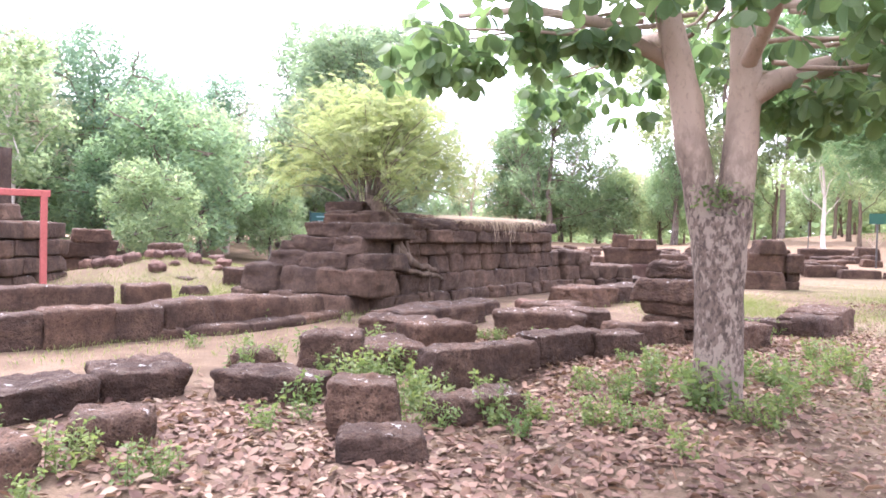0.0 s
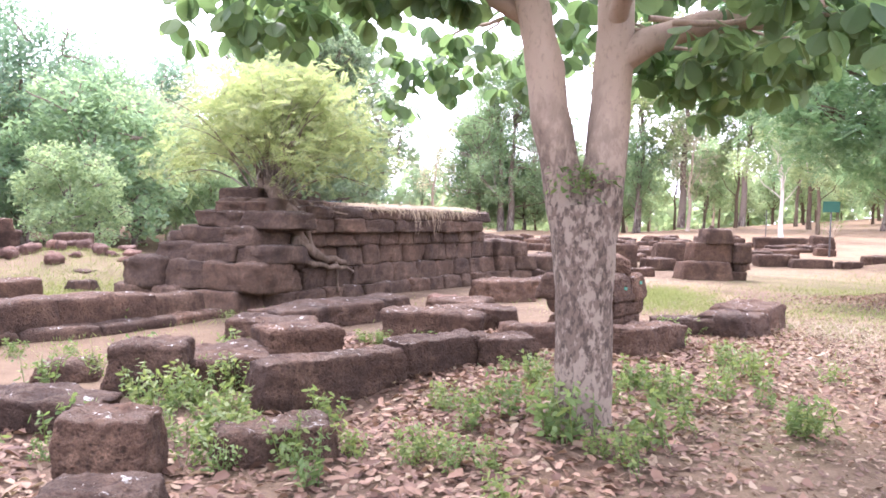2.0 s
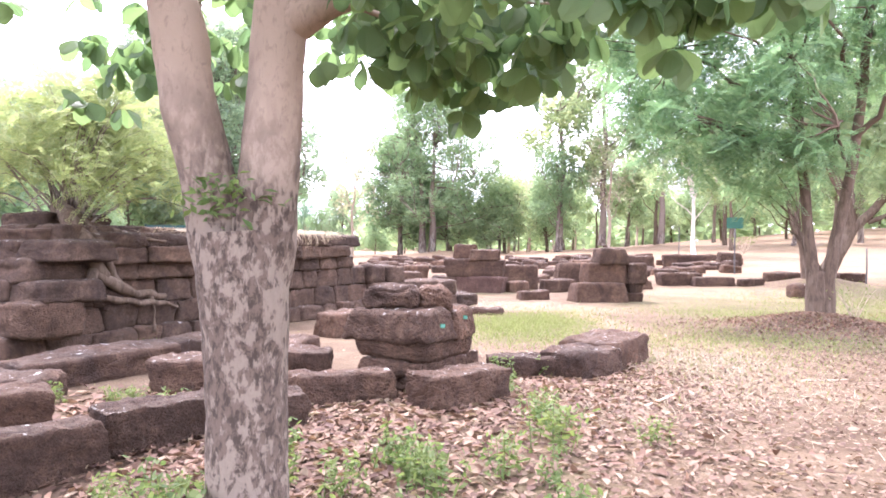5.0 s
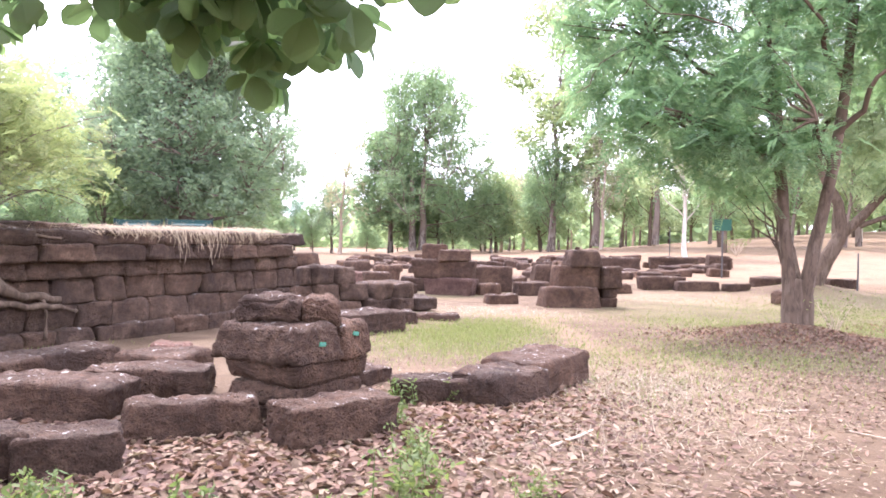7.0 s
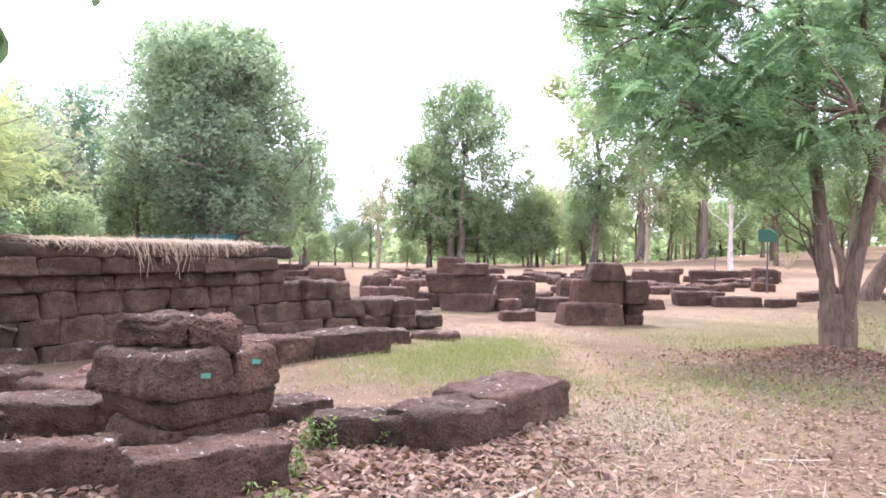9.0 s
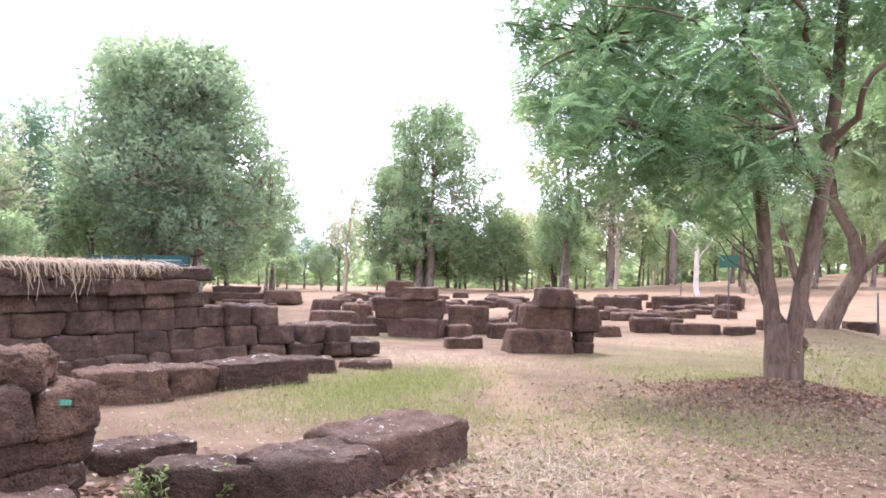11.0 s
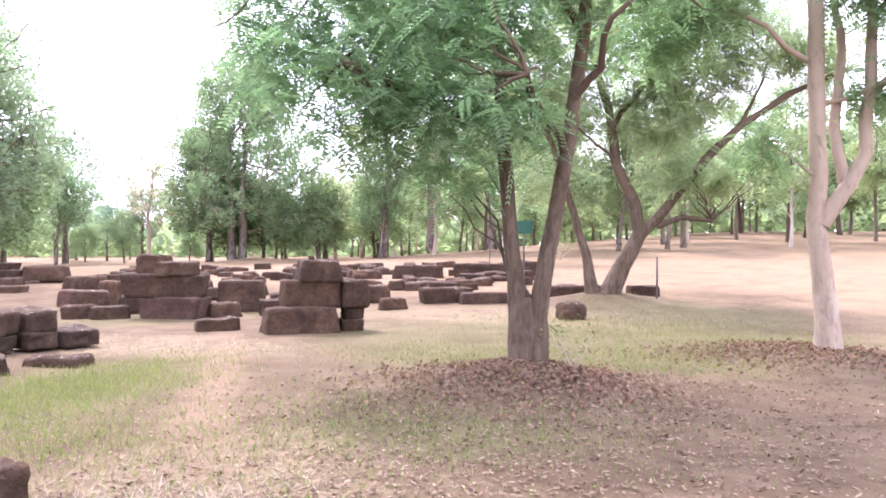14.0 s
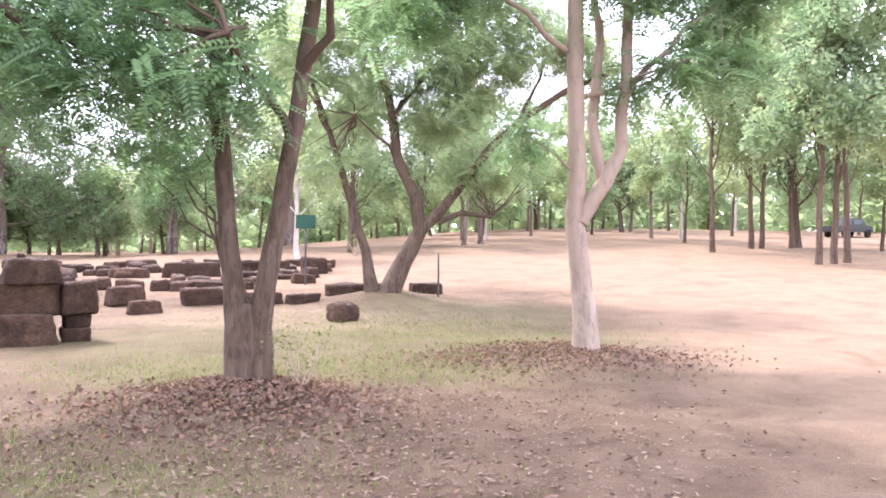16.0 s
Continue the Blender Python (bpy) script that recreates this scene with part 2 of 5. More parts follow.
LEAF_BROAD = leaf_material("leaf_broad", (0.105, 0.175, 0.10), (0.175, 0.255, 0.12), 0.6, 0.5)
LEAF_FEATHER = leaf_material("leaf_feather", (0.185, 0.275, 0.175), (0.29, 0.38, 0.215), 0.7, 0.6)
LEAF_BUSH = leaf_material("leaf_bush", (0.235, 0.285, 0.15), (0.36, 0.375, 0.2), 0.64, 0.6)
# next three: greens paled and greyed, distance haze put into the leaf colour
LEAF_FAR_HAZED = leaf_material("leaf_far_hazed", (0.2, 0.28, 0.195), (0.3, 0.37, 0.23), 0.66, 0.7)
LEAF_BLUE_HAZED = leaf_material("leaf_blue_hazed", (0.185, 0.265, 0.215), (0.28, 0.36, 0.265), 0.64, 0.7)
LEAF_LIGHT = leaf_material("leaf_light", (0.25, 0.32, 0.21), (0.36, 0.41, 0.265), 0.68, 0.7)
LEAF_PALE = leaf_material("leaf_pale", (0.33, 0.34, 0.26), (0.42, 0.42, 0.33), 0.5, 0.8)
LEAF_WEED = leaf_material("leaf_weed", (0.105, 0.155, 0.055), (0.195, 0.235, 0.085), 0.5, 0.55)
GRASS = leaf_material("grass_blades", (0.145, 0.18, 0.06), (0.27, 0.265, 0.12), 0.45, 0.7)
STRAW = leaf_material("straw", (0.24, 0.195, 0.145), (0.39, 0.33, 0.26), 0.25, 0.8)
DRY_LEAF = leaf_material("dry_leaves", (0.085, 0.045, 0.035), (0.27, 0.165, 0.118), 0.2, 0.7)
DRY_PALE = leaf_material("dry_leaves_pale", (0.2, 0.132, 0.093), (0.34, 0.252, 0.182), 0.2, 0.8)
DRY_DARK = leaf_material("dry_leaves_dark", (0.135, 0.085, 0.064), (0.24, 0.165, 0.125), 0.15, 0.8)



def plain(name, colour, rough=0.6, metal=0.0, wear=0.25, scale=18.0, shine=0.5):
    m, t, b = material(name)
    n = noise_of(t, coords(t), scale, 6, 0.65, 0.3)
    col = blend(t, ramp(t, n, [(0.35, grey(0)), (0.7, grey(wear))]), colour, tuple(c * 0.5 for c in colour))
    t.links.new(col, b.inputs["Base Color"])
    b.inputs["Roughness"].default_value = rough
    b.inputs["Metallic"].default_value = metal
    b.inputs["Specular IOR Level"].default_value = shine
    bump(t, b, n, 0.15, 0.004)
    return m


GREEN_PAINT = plain("green_paint", (0.02, 0.10, 0.065))
GREEN_DARK = plain("green_dark", (0.03, 0.05, 0.045), 0.95, shine=0.05)
GREEN_BOARD = plain("green_board", (0.035, 0.075, 0.07), 0.95, shine=0.05)
PALE_PRINT = plain("pale_print", (0.16, 0.24, 0.23), 0.95, shine=0.05)
TAG_GREEN = plain("tag_green", (0.035, 0.22, 0.13))
RED_PAINT = plain("red_paint", (0.34, 0.085, 0.07), 0.8, wear=0.5)
STEEL = plain("dark_steel", (0.10, 0.09, 0.085), 0.6, 0.4)
TWIG = plain("dry_twig", (0.42, 0.33, 0.24), 0.9)
CAR_PAINT = plain("car_paint", (0.05, 0.05, 0.055), 0.3)
CAR_GLASS = plain("car_glass", (0.12, 0.15, 0.17), 0.1)
RUBBER = plain("rubber", (0.03, 0.03, 0.03), 0.9)


# ---- mesh helpers ----
def mesh_object(name, verts, faces, mat, smooth=False):
    me = bpy.data.meshes.new(name)
    me.from_pydata([tuple(v) for v in verts], [], faces)
    me.materials.append(mat)
    if smooth:
        me.shade_smooth()
    return me


def fast_mesh(name, verts, quads, mat):
    """A mesh of quads alone, from arrays."""
    me = bpy.data.meshes.new(name)
    v = np.asarray(verts, dtype=np.float32)
    q = np.asarray(quads, dtype=np.int32)
    me.vertices.add(len(v))
    me.vertices.foreach_set("co", v.ravel())
    me.loops.add(q.size)
    me.loops.foreach_set("vertex_index", q.ravel())
    me.polygons.add(len(q))
    me.polygons.foreach_set("loop_start", np.arange(0, q.size, 4, dtype=np.int32))
    me.update(calc_edges=True)
    me.materials.append(mat)
    return me


def part(name, me, parent, label=""):
    ob = new(name, me)
    ob.parent = parent
    return tagged(ob, label)


def empty(name, x, y, z, yaw=0.0):
    ob = new(name)
    ob.matrix_world = pose(x, y, z, 0, 0, yaw)
    return ob


def smooth_step(a, b, v):
    u = min(1.0, max(0.0, (v - a) / (b - a)))
    return u * u * (3 - 2 * u)


def ground_z(x, y):
    z = 0.05 - 0.09 * smooth_step(12, 22, y)
    z += min(0.65, 0.05 * max(0.0, y - 27)) * smooth_step(-40, 0, x)
    z += min(2.75, 0.05 * max(0.0, y - 40)) * smooth_step(-22, 22, x)
    z += 0.02 * noise.noise(Vector((x * 0.5, y * 0.5, 0))) * smooth_step(30, 4, abs(y - 14))
    for cx, cy, r, h in ((2.6, 18.8, 1.15, 0.26), (6.7, 22.1, 1.4, 0.15), (-0.9, 6.45, 0.7, 0.10), (3.8, 30.6, 1.2, 0.3), (-20.0, 61.6, 1.6, 0.9), (8.0, 56.5, 2.2, 0.5), (-14.5, 13.5, 2.2, 0.55), (-9.0, 66.6, 2.0, 0.6), (-4.6, 66.6, 2.0, 0.6), (-2.75, 6.5, 0.75, -0.17)):
        d = ((x - cx) ** 2 + (y - cy) ** 2) / (r * r)
        if d < 9:
            z += h * math.exp(-d)
    return z


LATTICE = {}


def lattice(n):
    """The surface of a cube as an n x n grid a side, in 0..1."""
    if n not in LATTICE:
        index, verts, faces = {}, [], []

        def vid(c):
            if c not in index:
                index[c] = len(verts)
                verts.append(c)
            return index[c]
        for axis in range(3):
            u, v = (axis + 1) % 3, (axis + 2) % 3
            for side in (0, n):
                for i in range(n):
                    for j in range(n):
                        ring = []
                        for a, b in ((0, 0), (1, 0), (1, 1), (0, 1)):
                            c = [0, 0, 0]
                            c[axis], c[u], c[v] = side, i + a, j + b
                            ring.append(vid(tuple(c)))
                        faces.append(ring if side else ring[::-1])
        LATTICE[n] = (np.array(verts, float) / n, faces)
    return LATTICE[n]


def stone_mesh(name, w, d, h, n, seed, mat, worn=0.07, rough=0.03):
    """A weathered block: rounded edges, dents and an uneven skin; its base lies at z = 0."""
    unit, faces = lattice(n)
    size = np.array((w, d, h))
    p = (unit - 0.5) * size
    r = min(worn, 0.45 * min(w, d, h))
    inner = np.clip(p, -(size / 2 - r), size / 2 - r)
    off = p - inner
    length = np.linalg.norm(off, axis=1, keepdims=True)
    out = np.where(length > 1e-6, off / np.maximum(length, 1e-6), 0)
    p = inner + out * np.minimum(length, r)
    rng = random.Random(seed)
    taper = 1 + (rng.random() - 0.6) * 0.16 * (unit[:, 2:3] - 0.5) * 2
    p[:, :2] *= taper
    p[:, 2] += (unit[:, 0] - 0.5) * (rng.random() - 0.5) * 0.12 * h
    shift = Vector((rng.random() * 50, rng.random() * 50, rng.random() * 50))
    flat = np.sum(out, axis=1) == 0
    for i in range(len(p)):
        c = Vector(p[i]) + shift
        o = Vector(p[i] / (size * size)).normalized() if flat[i] else Vector(out[i])
        k = noise.noise(c * 2.3) * rough * 1.2 + noise.noise(c * 7.0) * rough * 0.7 + noise.noise(c * 17.0) * rough * 0.42 + noise.noise(c * 34.0) * rough * 0.25 - max(0.0, abs(noise.noise(c * 5.0)) - 0.25) * rough * 1.2
        p[i] += np.array(o) * k
    p[:, 2] += h / 2
    return mesh_object(name, p, faces, mat, True)


COUNT = [100]


def block(x, y, z, w, d, h, yaw, n=12, mat=None, label="weathered dark laterite block lying on the leaf-strewn ground", group="fallen blocks", worn=0.05, tilt=0.0):
    COUNT[0] += 1
    ob = new("laterite_block", stone_mesh("laterite_block", w, d, h + 0.05, n, COUNT[0], mat or LATERITE, worn, 0.035))
    ob.matrix_world = pose(x, y, z - 0.05, tilt, tilt * 0.4, yaw)
    return tagged(ob, label, "stone block", group)


def tube_arrays(points, radii, sides, verts, quads):
    """Adds a tapered tube along points to verts and quads."""
    start = len(verts)
    n = len(points)
    for i, (c, r) in enumerate(zip(points, radii)):
        a = Vector(points[max(0, i - 1)])
        b = Vector(points[min(n - 1, i + 1)])
        axis = (b - a).normalized()
        side = axis.orthogonal().normalized() if abs(axis.z) < 0.99 else Vector((1, 0, 0))
        ref = Vector((0.31, 0.95, 0.1))
        side = (ref - axis * ref.dot(axis)).normalized()
        other = axis.cross(side)
        for k in range(sides):
            t = 2 * math.pi * k / sides
            verts.append(Vector(c) + (side * math.cos(t) + other * math.sin(t)) * r)
    for i in range(n - 1):
        for k in range(sides):
            a, b = start + i * sides + k, start + i * sides + (k + 1) % sides
            quads.append((a, b, b + sides, a + sides))


def limb_path(a, b, bend, steps, rng):
    """A crooked line from a to b."""
    a, b = Vector(a), Vector(b)
    l = (b - a).length
    out = []
    s = Vector((rng.random() * 30, rng.random() * 30, 0))
    for i in range(steps + 1):
        u = i / steps
        w = math.sin(math.pi * u)
        j = Vector((noise.noise(s + Vector((u * 3, 0, 0))), noise.noise(s + Vector((u * 3, 9, 0))), 0.5 * noise.noise(s + Vector((u * 3, 17, 0)))))
        out.append(a.lerp(b, u) + j * bend * l * w)
    return out


def tube_mesh(name, path, r0, r1, mat, sides=9, rough=0.0, seed=0, flare=0.0):
    verts, quads = [], []
    n = len(path) - 1
    radii = [r0 + (r1 - r0) * (i / n) + flare * math.exp(-6.0 * i / n) for i in range(n + 1)]
    tube_arrays(path, radii, sides, verts, quads)
    if rough:
        s = Vector((seed * 3.1, seed * 1.7, 0))
        for i, v in enumerate(verts):
            c = Vector(path[i // sides])
            v += (v - c).normalized() * rough * (noise.noise(v * 4 + s) + 0.5 * noise.noise(v * 11 + s))
    top = len(verts)
    verts.append(Vector(path[-1]))
    faces = [tuple(q) for q in quads] + [(top - sides + k, top - sides + (k + 1) % sides, top) for k in range(sides)]
    return mesh_object(name, verts, faces, mat, True)


def leaf_quads(centres, length, width, rng, droop=0.3, up=0.6, spread=0.35, heading=None):
    """One folded, pointed leaf at each centre, with arrays for fast_mesh."""
    n = len(centres)
    c = np.asarray(centres, float)
    d = rng.normal(size=(n, 3))
    if heading is not None:
        d = d * 0.6 + heading
    d[:, 2] = d[:, 2] * 0.5 - droop
    d /= np.linalg.norm(d, axis=1, keepdims=True) + 1e-9
    nrm = rng.normal(size=(n, 3)) * (1 - up)
    nrm[:, 2] += up
    side = np.cross(d, nrm)
    side /= np.linalg.norm(side, axis=1, keepdims=True) + 1e-9
    nn = np.cross(side, d)
    ls = length * (1 + spread * rng.uniform(-1, 1, size=(n, 1)))
    ws = width * (1 + spread * rng.uniform(-1, 1, size=(n, 1)))
    base = c - d * ls * 0.5
    tip = c + d * ls * 0.5 - nn * ls * 0.08
    left = c + d * ls * 0.08 + side * ws * 0.5 + nn * ws * 0.12
    right = c + d * ls * 0.08 - side * ws * 0.5 + nn * ws * 0.12
    v = np.stack((base, left, tip, right), axis=1).reshape(-1, 3)
    return v, np.arange(4 * n).reshape(-1, 4)


def oval_leaves(centres, length, width, rng, up=0.75, curl=0.25, lean=0.0):
    """Rounded leaves of two quads each, curled along the middle."""
    n = len(centres)
    c = np.asarray(centres, float)
    d = rng.normal(size=(n, 3))
    d[:, 2] = d[:, 2] * (1 - up) + lean
    d /= np.linalg.norm(d, axis=1, keepdims=True) + 1e-9
    nrm = rng.normal(size=(n, 3)) * (1 - up)
    nrm[:, 2] += up
    side = np.cross(d, nrm)
    side /= np.linalg.norm(side, axis=1, keepdims=True) + 1e-9
    nn = np.cross(side, d)
    ls = length * rng.uniform(0.55, 1.35, size=(n, 1))
    ws = width * rng.uniform(0.6, 1.3, size=(n, 1))
    k = curl * rng.uniform(-0.3, 1.0, size=(n, 1))
    ring = []
    for u, w in ((-0.5, 0.0), (-0.2, 0.42), (0.22, 0.48), (0.5, 0.0), (0.22, -0.48), (-0.2, -0.42)):
        ring.append(c + d * ls * u + side * ws * w + nn * (abs(w) * ws * k * 1.6 + (u * u) * ls * k * 0.8))
    v = np.stack(ring, axis=1).reshape(-1, 3)
    s = np.arange(n)[:, None] * 6
    q = np.concatenate((s + np.array((0, 3, 2, 1)), s + np.array((0, 5, 4, 3))), axis=0)
    return v, q


def blob_points(blobs, count, rng, hollow=0.55):
    """Points in the shells of lumpy blobs (x, y, z, radius, flatness)."""
    b = np.array(blobs, float)
    weight = b[:, 3] ** 2
    pick = rng.choice(len(b), size=count, p=weight / weight.sum())
    d = rng.normal(size=(count, 3))
    d /= np.linalg.norm(d, axis=1, keepdims=True)
    r = hollow + (1 - hollow) * rng.uniform(0, 1, size=(count, 1)) ** 0.7
    lump = 1 + 0.22 * np.sin(d[:, :1] * 5 + b[pick, :1] * 3) * np.cos(d[:, 1:2] * 4 + b[pick, 1:2] * 2)
    p = d * r * lump * b[pick, 3:4]
    p[:, 2] *= b[pick, 4]
    return b[pick, :3] + p


def clump(points, per, spread, rng):
    c = np.repeat(points, per, axis=0)
    return c + rng.normal(size=c.shape) * spread


def tree(name, x, y, trunk, limbs, blobs, bark, leaf, leaves, leaf_size, seed, label, category="tree", group="", hollow=0.55, per=6, spread=0.17, droop=0.2, sides=9, rough=0.02, flare=0.1, z=None):
    """trunk and limbs: (start, end, start radius, end radius, bend), from the tree's foot; blobs: where its leaves are."""
    rng = np.random.default_rng(seed)
    pr = random.Random(seed)
    root = empty(name, x, y, ground_z(x, y) - 0.05 if z is None else z)
    tagged(root, label, category, group)
    for k, (a, b, r0, r1, bend) in enumerate(trunk):
        part("trunk", tube_mesh("trunk", limb_path(a, b, bend, 12, pr), r0, r1, bark, sides + 3, rough * r0 * 4, seed + k, flare if a[2] <= 0.01 else 0.0), root)
    for k, (a, b, r0, r1, bend) in enumerate(limbs):
        part("branch", tube_mesh("branch", limb_path(a, b, bend, 8, pr), r0, r1, bark, max(5, sides - 2)), root)
    verts, quads = [], []
    for bx, by, bz, br, _ in blobs:
        starts = [l[1] for l in limbs] + [t[1] for t in trunk]
        near = min(starts, key=lambda s: (Vector(s) - Vector((bx, by, bz))).length)
        for _ in range(3):
            end = Vector((bx, by, bz)) + Vector((pr.gauss(0, 0.5), pr.gauss(0, 0.5), pr.gauss(0.2, 0.4))) * br
            tube_arrays(limb_path(near, end, 0.16, 5, pr), [0.022 * br + 0.012 - 0.003 * i for i in range(6)], 4, verts, quads)
    tagged(part("twig_work", fast_mesh("twig_work", [tuple(v) for v in verts], quads, bark), root), kind="stuff")
    pts = clump(blob_points(blobs, max(1, leaves // per), rng, hollow), per, spread, rng)
    v, q = leaf_quads(pts, leaf_size[0], leaf_size[1], rng, droop)
    part("crown", fast_mesh("crown", v, q, leaf), root)
    return root


# ---- ground ----
def ground_sheet():
    def axis(lo, hi, step, far_lo, far_hi):
        a = list(np.arange(lo, hi, step))
        s, v = step, lo
        while v > far_lo:
            s *= 1.3
            v -= s
            a.insert(0, v)
        s, v = step, a[-1]
        while v < far_hi:
            s *= 1.3
            v += s
            a.append(v)
        return a
    xs = axis(-12, 10, 0.16, -900, 900)
    ys = axis(-1, 34, 0.16, -900, 1500)
    verts = []
    for yy in ys:
        for xx in xs:
            k = smooth_step(30, 8, abs(yy - 14)) * smooth_step(16, 8, abs(xx + 1))
            dz = (0.012 * noise.noise(Vector((xx * 2.1, yy * 2.1, 3))) + 0.010 * noise.noise(Vector((xx * 5, yy * 5, 7)))) * k
            verts.append((xx, yy, ground_z(xx, yy) + dz))
    nx = len(xs)
    quads = [(j * nx + i, j * nx + i + 1, (j + 1) * nx + i + 1, (j + 1) * nx + i) for j in range(len(ys) - 1) for i in range(nx - 1)]
    ob = new("ground", fast_mesh("ground", verts, quads, SOIL))
    ob.data.shade_smooth()
    tagged(ob, "bare pinkish sandy soil with dry grass and fallen leaves", "ground", kind="structure")


ground_sheet()


# ---- fallen blocks in the foreground ----
FRONT = [
    (-2.85, 4.46, 0.05, 0.47, 0.42, 0.39, 28),
    (-2.47, 4.10, 0.05, 0.54, 0.35, 0.17, 37),
    (-4.06, 4.97, 0.05, 0.86, 0.45, 0.22, 18),
    (-5.10, 4.50, 0.05, 0.66, 0.70, 0.22, 60),
    (-5.17, 3.57, 0.05, 0.82, 0.60, 0.24, 85),
    (-4.06, 3.45, 0.05, 0.48, 0.42, 0.21, 44),
    (-4.02, 2.61, 0.05, 0.40, 0.50, 0.20, 76),
    (-4.29, 6.06, 0.03, 0.62, 0.46, 0.41, 31),
    (-3.98, 6.62, 0.02, 0.72, 0.48, 0.26, 49),
    (-4.36, 7.0, 0.05, 0.88, 0.50, 0.20, 63),
    (-4.0, 7.62, 0.02, 0.78, 0.50, 0.38, 57),
    (-2.39, 5.20, 0.05, 0.70, 0.36, 0.21, 50),
    (-5.22, 6.02, 0.05, 0.47, 0.40, 0.14, 40),
]
for row in FRONT:
    block(*row, n=26)
KERB = [
    (-3.1, 6.85, -0.16, 1.46, 0.30, 0.49, 70),
    (-2.72, 8.02, -0.06, 0.98, 0.32, 0.42, 66),
    (-2.28, 8.62, 0.04, 0.62, 0.33, 0.29, 48),
    (-2.22, 9.76, 0.05, 1.0, 0.42, 0.28, 42),
    (-1.15, 10.12, 0.05, 0.96, 0.44, 0.31, 63),
]
for row in KERB:
    block(*row, n=28, label="upright weathered laterite kerb slab half sunk in leaf litter", group="kerb slabs", worn=0.035)
MIDDLE = [
    (-3.55, 9.72, 0.05, 1.15, 0.65, 0.33, 16),
    (-5.05, 8.55, 0.05, 0.96, 0.50, 0.24, 20),
    (-4.01, 11.46, 0.05, 0.85, 0.70, 0.28, -1),
    (-5.25, 9.75, 0.05, 1.9, 0.70, 0.28, 81),
    (-5.42, 11.34, 0.05, 1.38, 0.60, 0.22, 87),
    (-0.99, 11.63, 0.05, 0.74, 0.42, 0.24, 29),
    (-2.02, 12.08, 0.05, 0.8, 0.40, 0.17, 76),
    (-3.45, 10.65, 0.05, 1.11, 0.50, 0.30, 27),
    (-4.42, 14.12, 0.04, 1.02, 0.62, 0.38, 60),
    (-4.28, 15.0, 0.03, 0.72, 0.55, 0.34, 80),
    (-4.0, 16.1, 0.01, 1.35, 0.62, 0.36, 66),
    (-4.25, 17.7, 0.0, 0.9, 0.5, 0.24, 50),
    (-3.75, 18.75, -0.02, 0.85, 0.4, 0.14, 8),
]
for row in MIDDLE:
    block(*row, n=24, label="worn flat laterite slab with grey lichen on its top", group="flat slabs")
block(-0.40, 12.0, 0.05, 0.86, 0.60, 0.30, 68, n=24, label="worn flat laterite slab with grass growing behind it", group="flat slabs", worn=0.06)
block(-0.28, 13.0, 0.05, 1.28, 0.72, 0.33, 78, n=24, label="worn flat laterite slab with grass growing behind it", group="flat slabs", worn=0.065)
block(-4.75, 12.42, 0.05, 0.48, 0.30, 0.2, 37, n=9, mat=LATERITE_RED, label="small broken reddish laterite stone lying on sand", group="")


# ---- pier of stacked stones ----
def pier():
    root = empty("stone_pier", -1.915, 10.70, 0.0, -12.5)
    tagged(root, "stack of dark laterite stones with a wide overhanging cap", "stone pier")
    # name, centre, foot, size, turn, wear, roughness
    rows = (("stone", 0.03, 0.02, 0.0, 0.80, 0.82, 0.22, 1, 0.05, 0.03), ("stone", 0.02, 0.02, 0.19, 0.83, 0.84, 0.19, -1, 0.06, 0.03), ("stone", 0.03, 0.02, 0.36, 0.88, 0.88, 0.2, 1, 0.06, 0.03),
            ("cap_stone", -0.005, -0.19, 0.54, 1.0, 0.56, 0.31, 0, 0.07, 0.035), ("cap_stone", 0.03, 0.28, 0.55, 0.94, 0.4, 0.31, 2, 0.06, 0.03),
            ("top_stone", -0.15, -0.07, 0.83, 0.58, 0.50, 0.25, 24, 0.10, 0.045), ("top_stone", 0.2, 0.13, 0.83, 0.33, 0.40, 0.25, 40, 0.09, 0.04))
    caps = []
    for k, (name, x, y, z, w, d, h, turn, worn, rough) in enumerate(rows):
        ob = part(name, stone_mesh(name, w, d, h, 30, 300 + k, LATERITE, worn, rough), root)
        ob.location = (x, y, z)
        ob.rotation_euler = (0, 0, radians(turn))
        if name == "cap_stone":
            caps.append((ob, x, y, z))
    # tags on the end faces of the two cap stones
    for k, (x, y, z) in enumerate(((0.515, -0.18, 0.71), (0.515, 0.22, 0.76))):
        bm = bmesh.new()
        bmesh.ops.create_cube(bm, size=1.0, matrix=Matrix.Diagonal((0.075, 0.006, 0.034, 1)))
        for j in range(3):
            bmesh.ops.create_cube(bm, size=1.0, matrix=Matrix.Translation((-0.024 + 0.024 * j, -0.004, 0)) @ Matrix.Diagonal((0.008, 0.004, 0.016, 1)))
        me = bpy.data.meshes.new("tag")
        bm.to_mesh(me)
        bm.free()
        me.materials.append(TAG_GREEN)
        me.materials.append(PALE_PRINT)
        for f in me.polygons:
            f.material_index = 1 if f.index >= 6 else 0
        cap, cx, cy, cz = caps[k]
        ob = part("tag", me, cap, "small green numbered tag on the cap stone")
        ob.location = (x - cx, y - cy, z - cz)
        ob.rotation_euler = (0, radians(8), radians(90))


pier()


# ---- ruined wall ----
def wall_face(y):
    return -6.9 + 0.1 * (y - 11.0)


